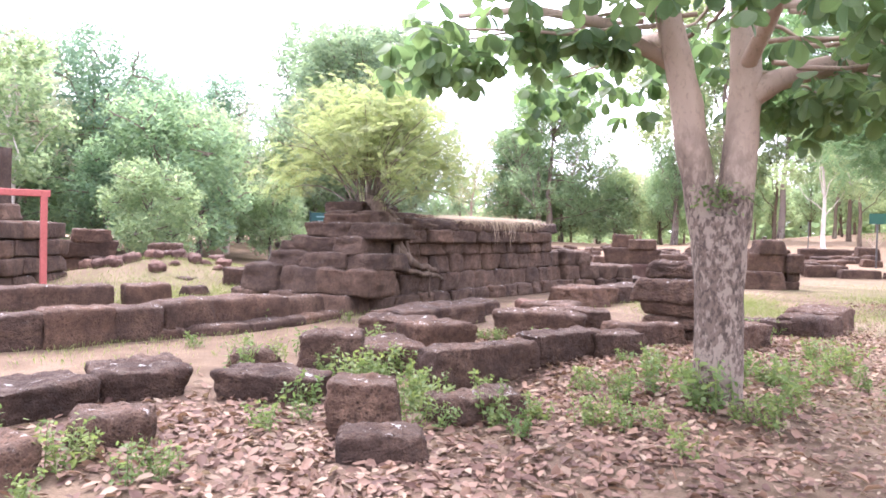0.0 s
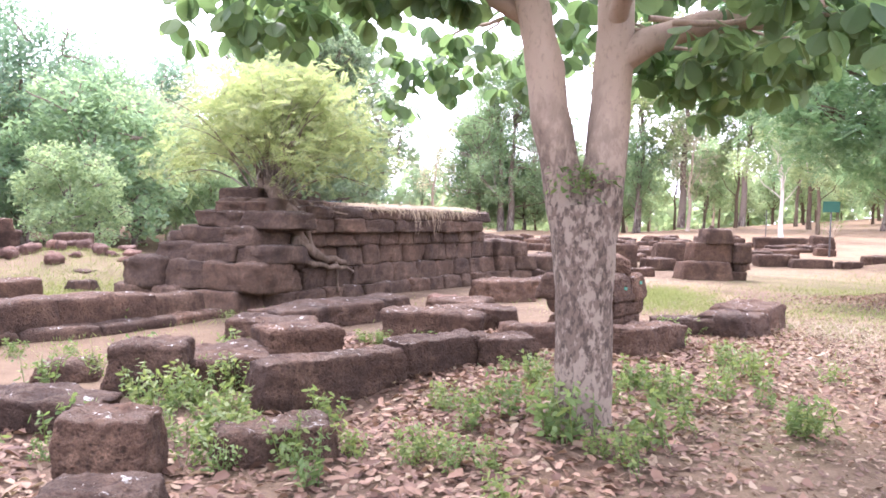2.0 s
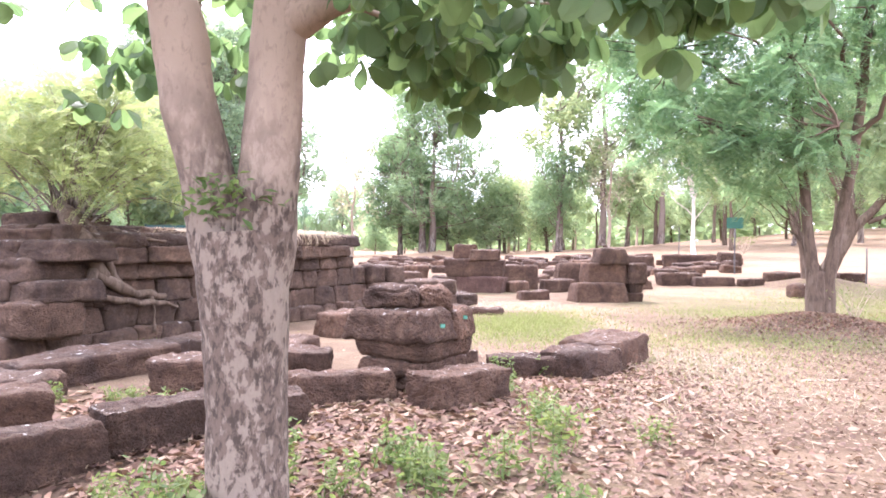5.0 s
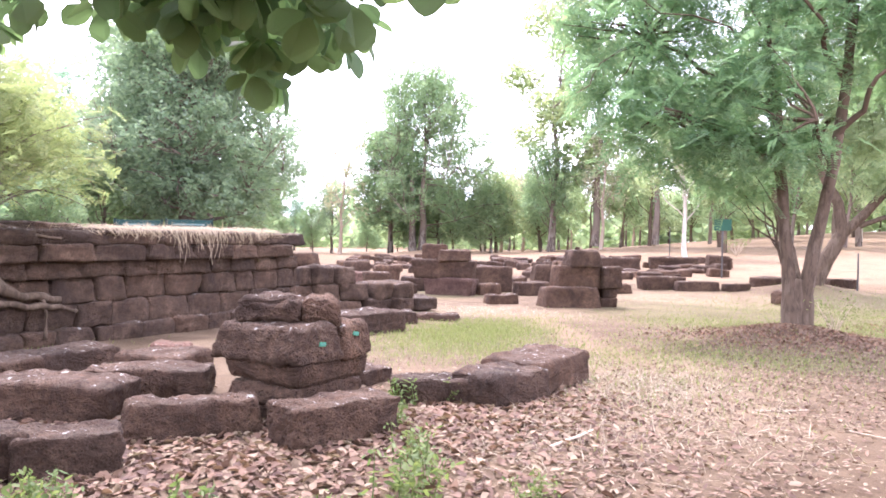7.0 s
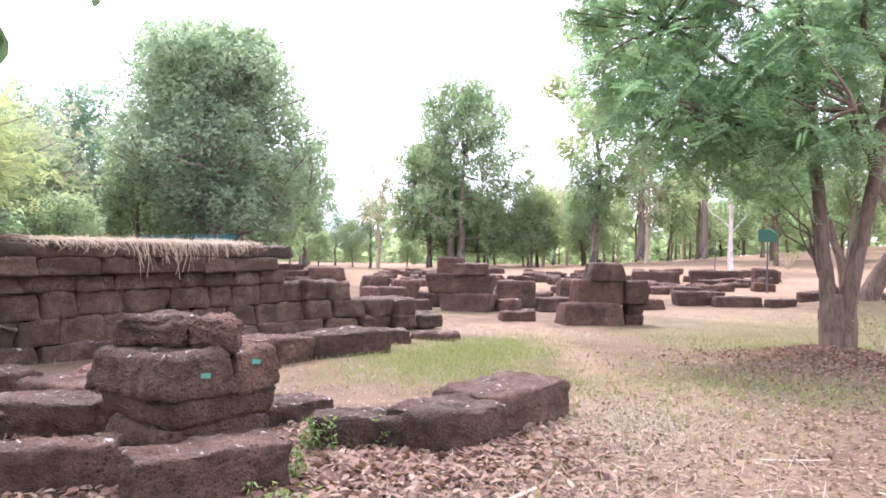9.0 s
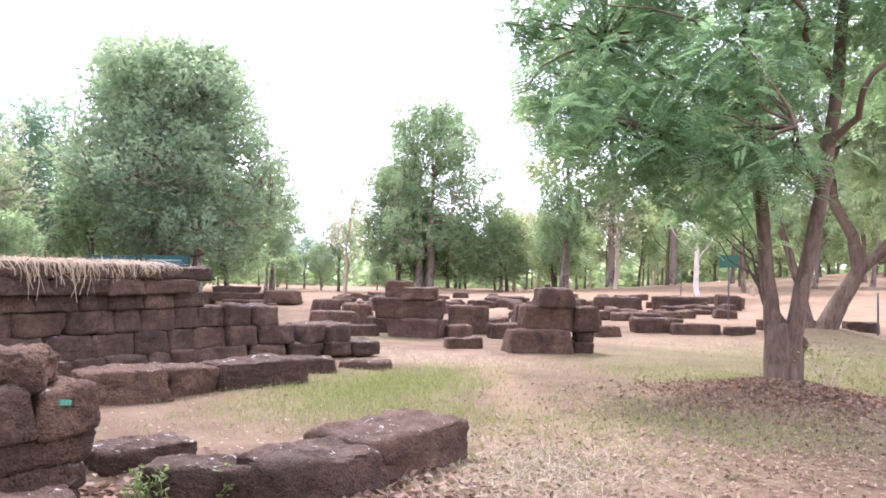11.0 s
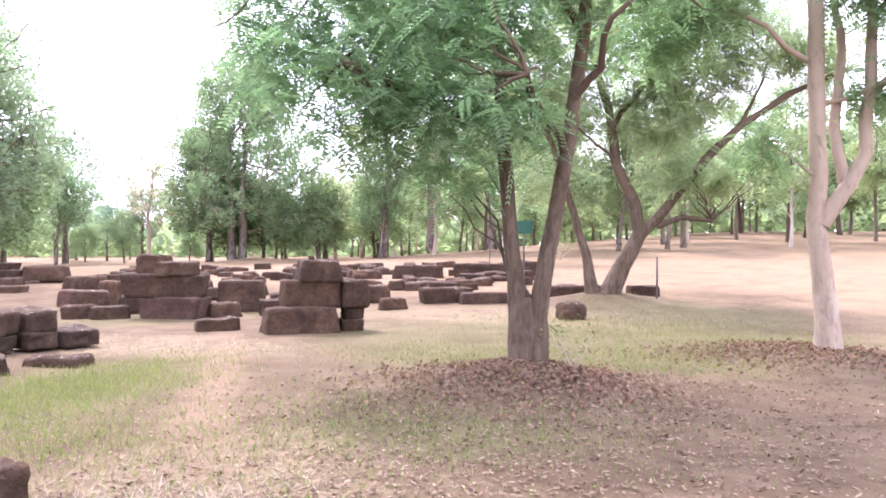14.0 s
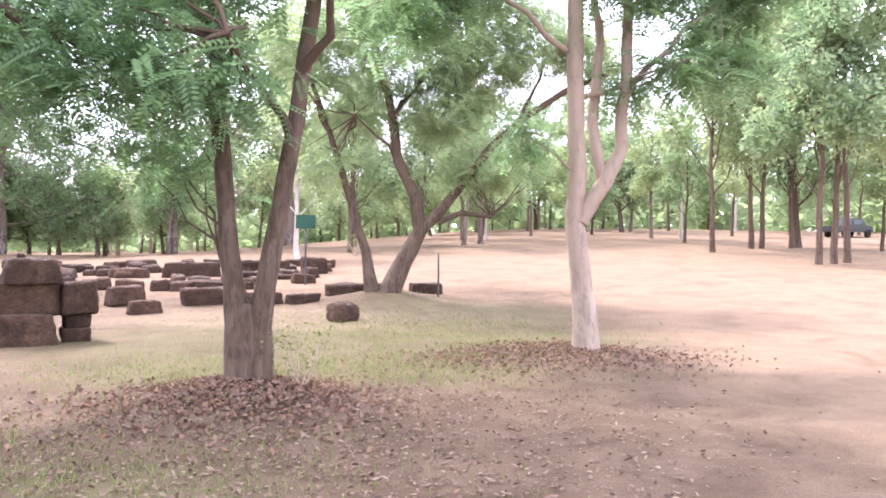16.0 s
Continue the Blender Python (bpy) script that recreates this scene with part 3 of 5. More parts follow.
def ruined_wall():
    root = empty("ruined_wall", 0, 0, 0)
    tagged(root, "long ruined wall of stacked dark laterite blocks", "wall", kind="structure")
    rng = random.Random(5)
    rugged = [stone_mesh("stone", 0.6, 0.6, 0.3, 11, 450 + k, LATERITE_WALL, 0.04, 0.034) for k in range(8)]
    variants = [stone_mesh("stone", 0.6, 0.6, 0.3, 10, 400 + k, LATERITE_WALL, 0.05, 0.034) for k in range(10)]

    def put(x, y, z, w, d, h, yaw, worn=False):
        ob = part("stone", rng.choice(rugged if worn else variants), root)
        flip = rng.choice((0, 180))
        ob.matrix_world = pose(x, y, z, 0, 0, yaw + flip) @ Matrix.Diagonal((w / 0.6, d / 0.6, h / 0.3, 1))

    # courses of the long side: foot, height, how far they stand out, where they end
    side = ((0.0, 0.27, 0.16, 20.4), (0.25, 0.36, 0.08, 19.9), (0.60, 0.36, 0.05, 18.8), (0.95, 0.24, 0.08, 17.3), (1.18, 0.24, 0.20, 17.1), (1.41, 0.20, 0.13, 16.9))
    for k, (z, h, out, end) in enumerate(side):
        y = 10.6 + (k % 2) * 0.25
        while y < end:
            w = rng.uniform(0.42, 0.78)
            if k >= 4:
                w *= 1.5
            bend = 0.45 * max(0.0, y - 17.6)
            x = wall_face(y) + out + bend
            put(x - 0.35 + rng.uniform(-0.025, 0.025), y + w / 2, z, 0.75, w * 1.02, h * 1.05, rng.uniform(-2, 2) + (-24 if bend else -5.7))
            y += w
    # stepped front: each course starts further in
    front = ((0.0, 0.33, -9.35, 10.0), (0.32, 0.42, -9.1, 10.12), (0.73, 0.26, -8.75, 10.3), (0.98, 0.27, -8.35, 10.45), (1.24, 0.25, -8.2, 10.55), (1.48, 0.22, -7.9, 10.8))
    for k, (z, h, x0, yf) in enumerate(front):
        x = x0
        while x < -6.95:
            w = rng.uniform(0.5, 1.05)
            put(x + w / 2, yf + 0.4 + rng.uniform(-0.08, 0.06), z, w * 1.03, 0.9, h * 1.08, rng.uniform(-4, 4), True)
            x += w
    # west end of the stepped front, and what is behind the faces
    for k, (z, h, x0, yf) in enumerate(front):
        y = yf + 0.8
        while y < 13.0:
            w = rng.uniform(0.6, 0.9)
            put(x0 + 0.4, y + w / 2, z, 0.85, w * 1.02, h * 1.08, rng.uniform(-5, 5), True)
            y += w
    for z, h, x0, x1, y0, y1 in ((0.0, 1.5, -8.2, -7.3, 11.2, 17.2), (1.66, 0.2, -7.9, -7.2, 11.1, 12.0)):
        ob = part("core", stone_mesh("core", x1 - x0, y1 - y0, h, 8, 77, LATERITE_WALL, 0.08, 0.04), root)
        ob.location = ((x0 + x1) / 2, (y0 + y1) / 2, z)
    for k in range(9):
        put(-7.75 + rng.uniform(0, 0.5), 11.0 + k * 0.75, 1.46, 0.8, 0.8, 0.2, rng.uniform(-20, 20))
    put(-7.7, 11.2, 1.68, 0.75, 0.6, 0.2, 10)
    put(-8.3, 10.75, 0.97, 0.75, 0.55, 0.2, 20)
    return root


ruined_wall()


# ---- low wall on the left, with two courses ----
def low_wall():
    root = empty("low_wall", 0, 0, 0)
    tagged(root, "low broken foundation wall of laterite blocks in two courses", "wall", kind="structure")
    rows = ((-7.94, 5.10, 0.02, 0.68, 0.40, 0.16, 49), (-7.57, 5.70, 0.02, 0.86, 0.40, 0.15, 66), (-7.25, 6.47, 0.02, 0.81, 0.40, 0.16, 69), (-6.97, 7.25, 0.02, 0.86, 0.40, 0.17, 71), (-6.82, 8.13, 0.02, 1.05, 0.40, 0.16, 88), (-6.85, 9.1, 0.02, 0.95, 0.40, 0.16, 92))
    upper = ((-7.75, 5.12, 0.02, 0.60, 0.42, 0.43, 61), (-7.50, 5.68, 0.02, 0.76, 0.42, 0.45, 77), (-7.32, 6.33, 0.02, 0.60, 0.42, 0.44, 67), (-7.22, 6.95, 0.02, 0.76, 0.42, 0.48, 87), (-7.08, 7.91, 0.02, 1.25, 0.42, 0.46, 76), (-7.05, 8.95, 0.02, 0.9, 0.42, 0.4, 90))
    for k, (x, y, z, w, d, h, yaw) in enumerate(rows + upper):
        ob = part("stone", stone_mesh("stone", w, d, h, 9, 500 + k, LATERITE, 0.06, 0.03), root)
        ob.matrix_world = pose(x, y, z, 0, 0, yaw)


low_wall()
for row in ((-10.76, 7.73, 0.05, 1.58, 0.60, 0.38, 60), (-10.18, 8.95, 0.05, 0.72, 0.60, 0.38, 60), (-12.70, 12.36, 0.05, 0.83, 0.40, 0.2, 100), (-15.5, 12.2, 0.05, 1.17, 0.40, 0.2, 106), (-10.9, 10.7, 0.05, 0.5, 0.35, 0.2, 15), (-11.6, 12.7, 0.05, 0.7, 0.6, 0.45, 40), (-17.4, 12.6, 0.1, 0.9, 0.7, 0.45, 50), (-16.6, 13.3, 0.1, 1.0, 0.7, 0.45, 60), (-17.0, 13.0, 0.55, 1.3, 0.7, 0.38, 55), (-16.9, 13.0, 0.93, 0.9, 0.6, 0.3, 58), (-15.6, 14.2, 0.3, 0.8, 0.6, 0.6, 40)):
    block(*row, n=10, label="weathered laterite block lying in short green grass", group="blocks in the grass")


def bank_rubble():
    """Small broken stones on the bank of earth beyond the low wall."""
    rng = random.Random(44)
    kinds = [stone_mesh("broken_stone", rng.uniform(0.2, 0.5), rng.uniform(0.2, 0.35), rng.uniform(0.14, 0.26), 6, 650 + k, LATERITE_RED, 0.07, 0.04) for k in range(6)]
    for k in range(34):
        x, y = rng.gauss(-14.2, 1.5), rng.gauss(13.3, 0.8)
        ob = new("broken_stone", kinds[k % 6])
        ob.matrix_world = pose(x, y, ground_z(x, y) - 0.05, rng.uniform(-15, 15), rng.uniform(-15, 15), rng.uniform(0, 360))
        tagged(ob, "small broken reddish laterite stone on an earth bank", "stone", "bank rubble")


bank_rubble()


# ---- stacked and scattered blocks beyond the path ----
STACK = [
    (-2.12, 23.45, -0.04, 1.40, 0.70, 0.50, 34),
    (-2.02, 23.70, 0.46, 1.12, 0.62, 0.52, 36),
    (-1.28, 24.10, 0.46, 0.57, 0.50, 0.50, 42),
    (-1.86, 23.74, 0.98, 0.82, 0.60, 0.38, 38),
    (-1.29, 24.10, -0.04, 0.46, 0.34, 0.24, 30),
    (-1.27, 24.12, 0.22, 0.42, 0.32, 0.22, 34),
]
for row in STACK:
    block(*row, n=10, mat=LATERITE, label="large squared laterite block in a loose stack on dry ground", group="stacked blocks")
STACK_TWO = [
    (-5.96, 25.34, -0.04, 1.44, 0.70, 0.50, 3),
    (-6.15, 25.30, 0.46, 1.75, 0.66, 0.52, 12),
    (-6.45, 25.36, 0.98, 0.72, 0.50, 0.44, 10),
    (-5.80, 25.20, 0.98, 0.90, 0.52, 0.30, 20),
]
for row in STACK_TWO:
    block(*row, n=10, mat=LATERITE_RED if row[2] < 0.2 else LATERITE, label="large squared laterite block in a loose stack on dry ground", group="stacked blocks")
SCATTER = [
    (-3.85, 23.37, -0.04, 0.80, 0.40, 0.24, 40),
    (-8.70, 26.10, -0.04, 0.86, 0.50, 0.55, 40),
    (-7.99, 24.74, -0.04, 0.70, 0.40, 0.30, 29),
    (-7.28, 24.86, -0.04, 0.85, 0.40, 0.30, 37),
    (-7.50, 26.16, -0.04, 0.66, 0.50, 0.44, 51),
    (-5.30, 27.38, -0.03, 1.15, 0.50, 0.79, 16),
    (-5.00, 25.90, -0.04, 0.70, 0.40, 0.34, 46),
    (-3.90, 26.73, 0.0, 1.06, 0.50, 0.36, 38),
    (-3.90, 28.82, 0.04, 1.10, 0.50, 0.76, 34),
    (-2.47, 29.60, 0.14, 0.81, 0.50, 0.42, 34),
    (-1.57, 28.29, 0.05, 0.70, 0.30, 0.26, 40),
]
for row in SCATTER:
    block(*row, n=8, label="squared laterite block lying loose on dry ground", group="loose blocks")
block(-10.2, 27.6, -0.02, 0.95, 0.5, 0.43, 35, n=8, mat=LATERITE_RED, label="pale orange laterite block lying loose on dry ground", group="loose blocks")
ROWS_FAR = [
    (-0.51, 29.99, 0.10, 1.42, 0.60, 0.40, 27),
    (0.58, 29.90, 0.09, 1.36, 0.50, 0.30, 23),
    (1.74, 30.13, 0.11, 0.81, 0.40, 0.25, 37),
    (3.10, 31.60, 0.2, 1.9, 0.50, 0.34, 20),
    (4.90, 32.10, 0.2, 0.9, 0.50, 0.34, 15),
    (-2.89, 36.8, 0.42, 1.84, 0.60, 0.50, 15),
    (-0.71, 37.5, 0.44, 1.90, 0.60, 0.55, 13),
    (1.04, 38.2, 0.5, 0.9, 0.60, 0.60, 17),
    (-10.6, 28.3, 0.0, 0.96, 0.50, 0.75, 39),
    (-9.3, 28.0, -0.01, 0.84, 0.50, 0.66, 43),
]
for row in ROWS_FAR:
    block(*row, n=7, label="squared laterite block in a broken row on dry ground", group="broken rows")


def rubble_field():
    """Rows of loose blocks on the open ground beyond the stacks."""
    rng = random.Random(12)
    kinds = [stone_mesh("laterite_block", rng.uniform(0.6, 1.1), rng.uniform(0.4, 0.6), rng.uniform(0.22, 0.4), 5, 600 + k, LATERITE, 0.06, 0.035) for k in range(9)]
    for k in range(150):
        x = rng.uniform(-17, 1.5)
        y = rng.uniform(29, 41) + (rng.random() < 0.3) * 3
        if x > -4 and y < 31.5:
            continue
        if x < -11 and y < 33:
            continue
        ob = new("laterite_block", kinds[rng.randrange(9)])
        ob.matrix_world = pose(x, y, ground_z(x, y) - 0.06, 0, rng.uniform(-7, 7), rng.choice((15, 105)) + rng.uniform(-15, 15))
        tagged(ob, "weathered laterite block among rows of rubble", "stone block", "rubble field")


rubble_field()
for row in ((-18.7, 34.0, 0.3, 2.6, 0.9, 0.36, 10), (-18.9, 34.1, 0.66, 1.9, 0.8, 0.26, 14), (-16.6, 34.3, 0.3, 1.5, 0.8, 0.5, 5), (-20.6, 33.4, 0.1, 1.6, 0.8, 0.5, 20), (-17.6, 33.0, 0.1, 1.8, 0.6, 0.3, 8), (-18.0, 24.4, 0.0, 0.9, 0.7, 0.55, 20), (-20.0, 29.0, 0.0, 1.4, 0.6, 0.4, 10), (-15.0, 30.5, 0.0, 1.2, 0.6, 0.3, 0)):
    block(*row, n=9, label="big flat laterite slab in a low heap", group="slab heap")


# ---- ruin and red frame at the far left ----
def tower():
    root = empty("ruined_tower", -16.2, 8.2, 0.0, 25)
    tagged(root, "dark ruined tower base of stacked laterite blocks", "ruin", kind="structure")
    rng = random.Random(31)
    variants = [stone_mesh("stone", 0.8, 0.7, 0.36, 6, 700 + k, LATERITE_WALL, 0.05, 0.03) for k in range(6)]
    for c in range(9):
        half = 2.2 - 0.17 * c if c > 3 else 2.2
        n = int(half * 2 / 0.8)
        for i in range(n):
            for a in range(4):
                ob = part("stone", variants[rng.randrange(6)], root)
                m = pose(0, 0, 0, 0, 0, 90 * a) @ pose(-half + 0.4 + i * 0.8 + (c % 2) * 0.3, -half + 0.35 + rng.uniform(-0.05, 0.05), c * 0.36 - 0.05, 0, 0, rng.uniform(-3, 3))
                ob.matrix_world = root.matrix_world @ m
    ob = part("core", stone_mesh("core", 2.8, 2.8, 2.9, 8, 5, LATERITE_WALL), root)


tower()


def red_frame():
    root = empty("red_frame", -12.5, 8.7, ground_z(-12.5, 8.7), 62)
    tagged(root, "red painted steel support frame beside the ruin", "frame")
    for name, m in (("post", (0, 0, 0.95, 0.11, 0.11, 1.9)), ("post", (-1.5, 0, 0.95, 0.11, 0.11, 1.9)), ("beam", (-0.75, 0, 1.85, 1.7, 0.10, 0.12))):
        bm = bmesh.new()
        bmesh.ops.create_cube(bm, size=1.0, matrix=Matrix.Translation(m[:3]) @ Matrix.Diagonal((*m[3:], 1)))
        bmesh.ops.bevel(bm, geom=bm.edges[:], offset=0.012, segments=1, affect="EDGES")
        me = bpy.data.meshes.new(name)
        bm.to_mesh(me)
        bm.free()
        me.materials.append(RED_PAINT)
        part(name, me, root)


red_frame()


# ---- trees ----
def near_tree():
    """The forked tree beside the path, with big leaves."""
    rng = np.random.default_rng(3)
    pr = random.Random(3)
    ox, oy = -0.87, 6.45
    root = empty("forked_tree", ox, oy, 0.0)
    tagged(root, "forked tree with mottled bark and big rounded leaves", "tree")
    ux, uy = 0.93, 0.36
    stems = (("trunk", ((0.0, 0.0, 0.0), (0.0, 0, 0.25), (0.0, 0, 0.6), (-0.01, 0, 1.0), (-0.02, 0, 1.3), (-0.035, 0, 1.58)), (0.21, 0.188, 0.18, 0.185, 0.205, 0.2)),
             ("stem", ((-0.085, 0, 1.2), (-0.13, 0, 1.52), (-0.183, 0, 1.8), (-0.26, -0.02, 2.15), (-0.30, -0.02, 2.42), (-0.37, -0.02, 2.75), (-0.6, 0.05, 3.7), (-0.9, 0.2, 4.8)), (0.11, 0.13, 0.125, 0.122, 0.12, 0.11, 0.09, 0.07)),
             ("stem", ((0.04, 0, 1.2), (0.06, 0, 1.52), (0.085, 0, 1.8), (0.117, 0, 2.15), (0.131, 0, 2.42), (0.14, 0.02, 2.75), (0.14, 0.2, 3.6), (0.3, 0.5, 4.9)), (0.12, 0.15, 0.14, 0.125, 0.125, 0.115, 0.095, 0.07)),
             ("branch", ((0.14, 0.0, 2.48), (0.36, -0.02, 2.63), (0.72, -0.04, 2.74), (1.15, -0.02, 2.78), (1.7, 0.1, 3.05), (2.3, 0.2, 3.4)), (0.10, 0.09, 0.075, 0.065, 0.055, 0.045)),
             ("branch", ((-0.37, -0.02, 2.75), (-0.9, -0.3, 3.1), (-1.5, -0.4, 3.25), (-2.2, -0.3, 3.3)), (0.06, 0.05, 0.035, 0.025)),
             ("branch", ((0.14, 0.02, 2.75), (0.4, -0.5, 3.1), (0.6, -1.2, 3.3), (0.8, -2.0, 3.4)), (0.06, 0.05, 0.035, 0.025)),
             ("branch", ((0.14, 0.2, 3.3), (0.5, 0.9, 3.4), (0.9, 1.7, 3.4)), (0.06, 0.045, 0.025)),
             ("branch", ((-0.45, 0.0, 3.0), (-1.0, 0.7, 3.2), (-1.5, 1.5, 3.2)), (0.06, 0.045, 0.025)))
    for k, (name, pts, radii) in enumerate(stems):
        path, width = [], []
        for (a, b), (ra, rb) in zip(zip(pts, pts[1:]), zip(radii, radii[1:])):
            path += [Vector(a).lerp(Vector(b), i / 5) for i in range(5)]
            width += [ra + (rb - ra) * i / 5 for i in range(5)]
        path.append(Vector(pts[-1]))
        width.append(radii[-1])
        path = [Vector((p.x * ux - p.y * uy, p.x * uy + p.y * ux, p.z)) if k < 4 else p for p in path]
        verts, quads = [], []
        tube_arrays(path, width, 24, verts, quads)
        for i, v in enumerate(verts):
            c = path[i // 24]
            v += (v - c).normalized() * 0.013 * (noise.noise(v * 4 + Vector((k, 0, 0))) + 0.5 * noise.noise(v * 13))
        part(name, mesh_object(name, verts, quads, BARK_NEAR, True), root)
    # hanging sprays of leaves: end of the spray, how wide, how many leaf rosettes
    sprays = [(1.1, -0.2, 2.75, 0.42, 26), (0.75, 0.3, 2.55, 0.30, 18), (1.6, 0.1, 2.72, 0.4, 24), (2.2, 0.2, 2.75, 0.45, 22), (2.9, 0.4, 3.2, 0.5, 18), (0.9, -1.2, 3.0, 0.5, 24), (0.8, -2.0, 3.1, 0.5, 22), (1.7, -1.0, 3.25, 0.5, 22),
              (-0.9, -0.4, 3.0, 0.35, 18), (-1.5, -0.5, 3.05, 0.4, 20), (-2.1, -0.3, 2.95, 0.42, 26), (-2.6, -0.2, 3.0, 0.35, 16), (-0.3, 0.7, 3.1, 0.4, 16), (-1.3, 1.2, 2.95, 0.45, 18), (0.3, 1.0, 3.1, 0.4, 16), (0.9, 1.6, 3.0, 0.45, 18), (1.6, 1.1, 3.05, 0.45, 16),
              (-0.8, 2.0, 3.3, 0.5, 14), (0.1, -0.9, 3.2, 0.45, 16), (-0.7, -1.2, 3.3, 0.5, 18), (-1.6, -1.4, 3.4, 0.5, 16), (0.7, 1.3, 2.6, 0.36, 26), (0.35, 1.7, 2.7, 0.4, 24), (0.2, 1.1, 2.75, 0.36, 20), (-1.9, 1.3, 2.9, 0.5, 26), (-2.1, -1.0, 2.9, 0.4, 24), (1.95, 0.0, 2.55, 0.3, 20), (1.2, 0.9, 2.65, 0.35, 20)]
    for k in range(34):
        a, r = pr.uniform(0, 2 * math.pi), pr.uniform(0.4, 2.6)
        sprays.append((r * math.cos(a), r * math.sin(a), pr.uniform(3.6, 5.4), 0.55, 18))
    tv, tq = [], []
    lv, lf = [], []
    outline = ((0.0, 0.0), (0.10, 0.13), (0.30, 0.30), (0.55, 0.42), (0.80, 0.36), (0.95, 0.16), (1.0, 0.0), (0.95, -0.16), (0.80, -0.36), (0.55, -0.42), (0.30, -0.30), (0.10, -0.13))
    for sx, sy, sz, sr, count in sprays:
        base = Vector((0.25 * sx, 0.25 * sy, max(2.5, sz + 0.15)))
        tube_arrays(limb_path(base, (sx, sy, sz + 0.1), 0.14, 5, pr), [0.022, 0.019, 0.016, 0.013, 0.01, 0.007], 5, tv, tq)
        for _ in range(count):
            c = Vector((sx, sy, sz)) + Vector((pr.gauss(0, 0.5), pr.gauss(0, 0.5), pr.gauss(0, 0.36))) * sr
            if c.z < 2.1:
                continue
            turn = pr.uniform(0, 360)
            for j in range(5):
                l = pr.uniform(0.11, 0.185)
                m = Matrix.Translation(c) @ pose(0, 0, 0, 0, 0, turn + 72 * j + pr.uniform(-20, 20)) @ pose(0, 0, 0, pr.uniform(-35, 35), pr.uniform(5, 75), 0)
                s = len(lv)
                for u, w in outline:
                    lv.append(m @ Vector((0.03 + u * l, w * l * 0.95, abs(w) * 0.10 * l - 0.25 * l * u * u)))
                lf.append(tuple(range(s, s + 12)))
    tagged(part("twig_work", fast_mesh("twig_work", [tuple(v) for v in tv], tq, BARK_NEAR), root), kind="stuff")
    part("crown", mesh_object("crown", lv, lf, LEAF_BROAD), root, "big rounded green leaves")
    # a sprout in the fork
    v, q = leaf_quads(np.random.default_rng(8).normal(size=(150, 3)) * (0.11, 0.08, 0.05) + (0.0, -0.17, 1.72), 0.06, 0.022, np.random.default_rng(9))
    tagged(part("sprout", fast_mesh("sprout", v, q, LEAF_WEED), root), kind="stuff")


near_tree()


def frond_crown(blobs, count, seed, mat, length=0.34, pairs=9, hollow=0.35, droop=0.35):
    """Feathery leaves: each a stalk with pairs of narrow leaflets."""
    rng = np.random.default_rng(seed)
    c = clump(blob_points(blobs, count // 4, rng, hollow), 4, 0.16, rng)
    n = len(c)
    d = rng.normal(size=(n, 3))
    d[:, 2] = d[:, 2] * 0.4 - droop
    d /= np.linalg.norm(d, axis=1, keepdims=True)
    nrm = rng.normal(size=(n, 3)) * 0.35 + (0, 0, 1)
    side = np.cross(d, nrm)
    side /= np.linalg.norm(side, axis=1, keepdims=True)
    ls = length * rng.uniform(0.6, 1.3, size=(n, 1))
    out = []
    for k in range(pairs):
        u = (k + 0.5) / pairs
        at = c + d * ls * u - np.array((0, 0, 1)) * ls * 0.25 * u * u
        ll = ls * 0.26 * (1 - 0.4 * abs(u - 0.45))
        ww = ls * 0.085
        for s in (-1, 1):
            tip = at + side * s * ll + d * ll * 0.45
            mid = (at + tip) / 2
            out.append(np.stack((at, mid + d * ww * 0.6, tip, mid - d * ww * 0.6), axis=1))
    v = np.concatenate(out, axis=0).reshape(-1, 3)
    return fast_mesh("crown", v, np.arange(len(v)).reshape(-1, 4), mat)


def feather_tree(name, x, y, z, trunks, limbs, blobs, bark, mat, count, seed, label, length=0.34, flare=0.12):
    root = empty(name, x, y, z)
    tagged(root, label, "tree")
    pr = random.Random(seed)
    for k, (pts, r0, r1) in enumerate(trunks):
        path = []
        for a, b in zip(pts, pts[1:]):
            path += [Vector(a).lerp(Vector(b), i / 5) for i in range(5)]
        path.append(Vector(pts[-1]))
        path = [p + Vector((noise.noise(p * 1.3 + Vector((seed, k, 0))), noise.noise(p * 1.3 + Vector((k, seed, 5))), 0)) * 0.05 for p in path]
        part("trunk", tube_mesh("trunk", path, r0, r1, bark, 14, 0.012, k + seed, flare if pts[0][2] <= 0.0 else 0), root)
    for a, b, r0, r1 in limbs:
        part("branch", tube_mesh("branch", limb_path(a, b, 0.14, 9, pr), r0, r1, bark, 8), root)
    tv, tq = [], []
    ends = [l[1] for l in limbs] + [t[0][-1] for t in trunks]
    for bx, by, bz, br, _ in blobs:
        near = min(ends, key=lambda s: (Vector(s) - Vector((bx, by, bz))).length)
        for _ in range(5):
            end = Vector((bx, by, bz)) + Vector((pr.gauss(0, 0.5), pr.gauss(0, 0.5), pr.gauss(0, 0.4))) * br
            tube_arrays(limb_path(near, end, 0.2, 6, pr), [0.028, 0.024, 0.02, 0.016, 0.012, 0.009, 0.006], 4, tv, tq)
    tagged(part("twig_work", fast_mesh("twig_work", [tuple(v) for v in tv], tq, bark), root), kind="stuff")
    part("crown", frond_crown(blobs, count, seed, mat, length), root)
    return root


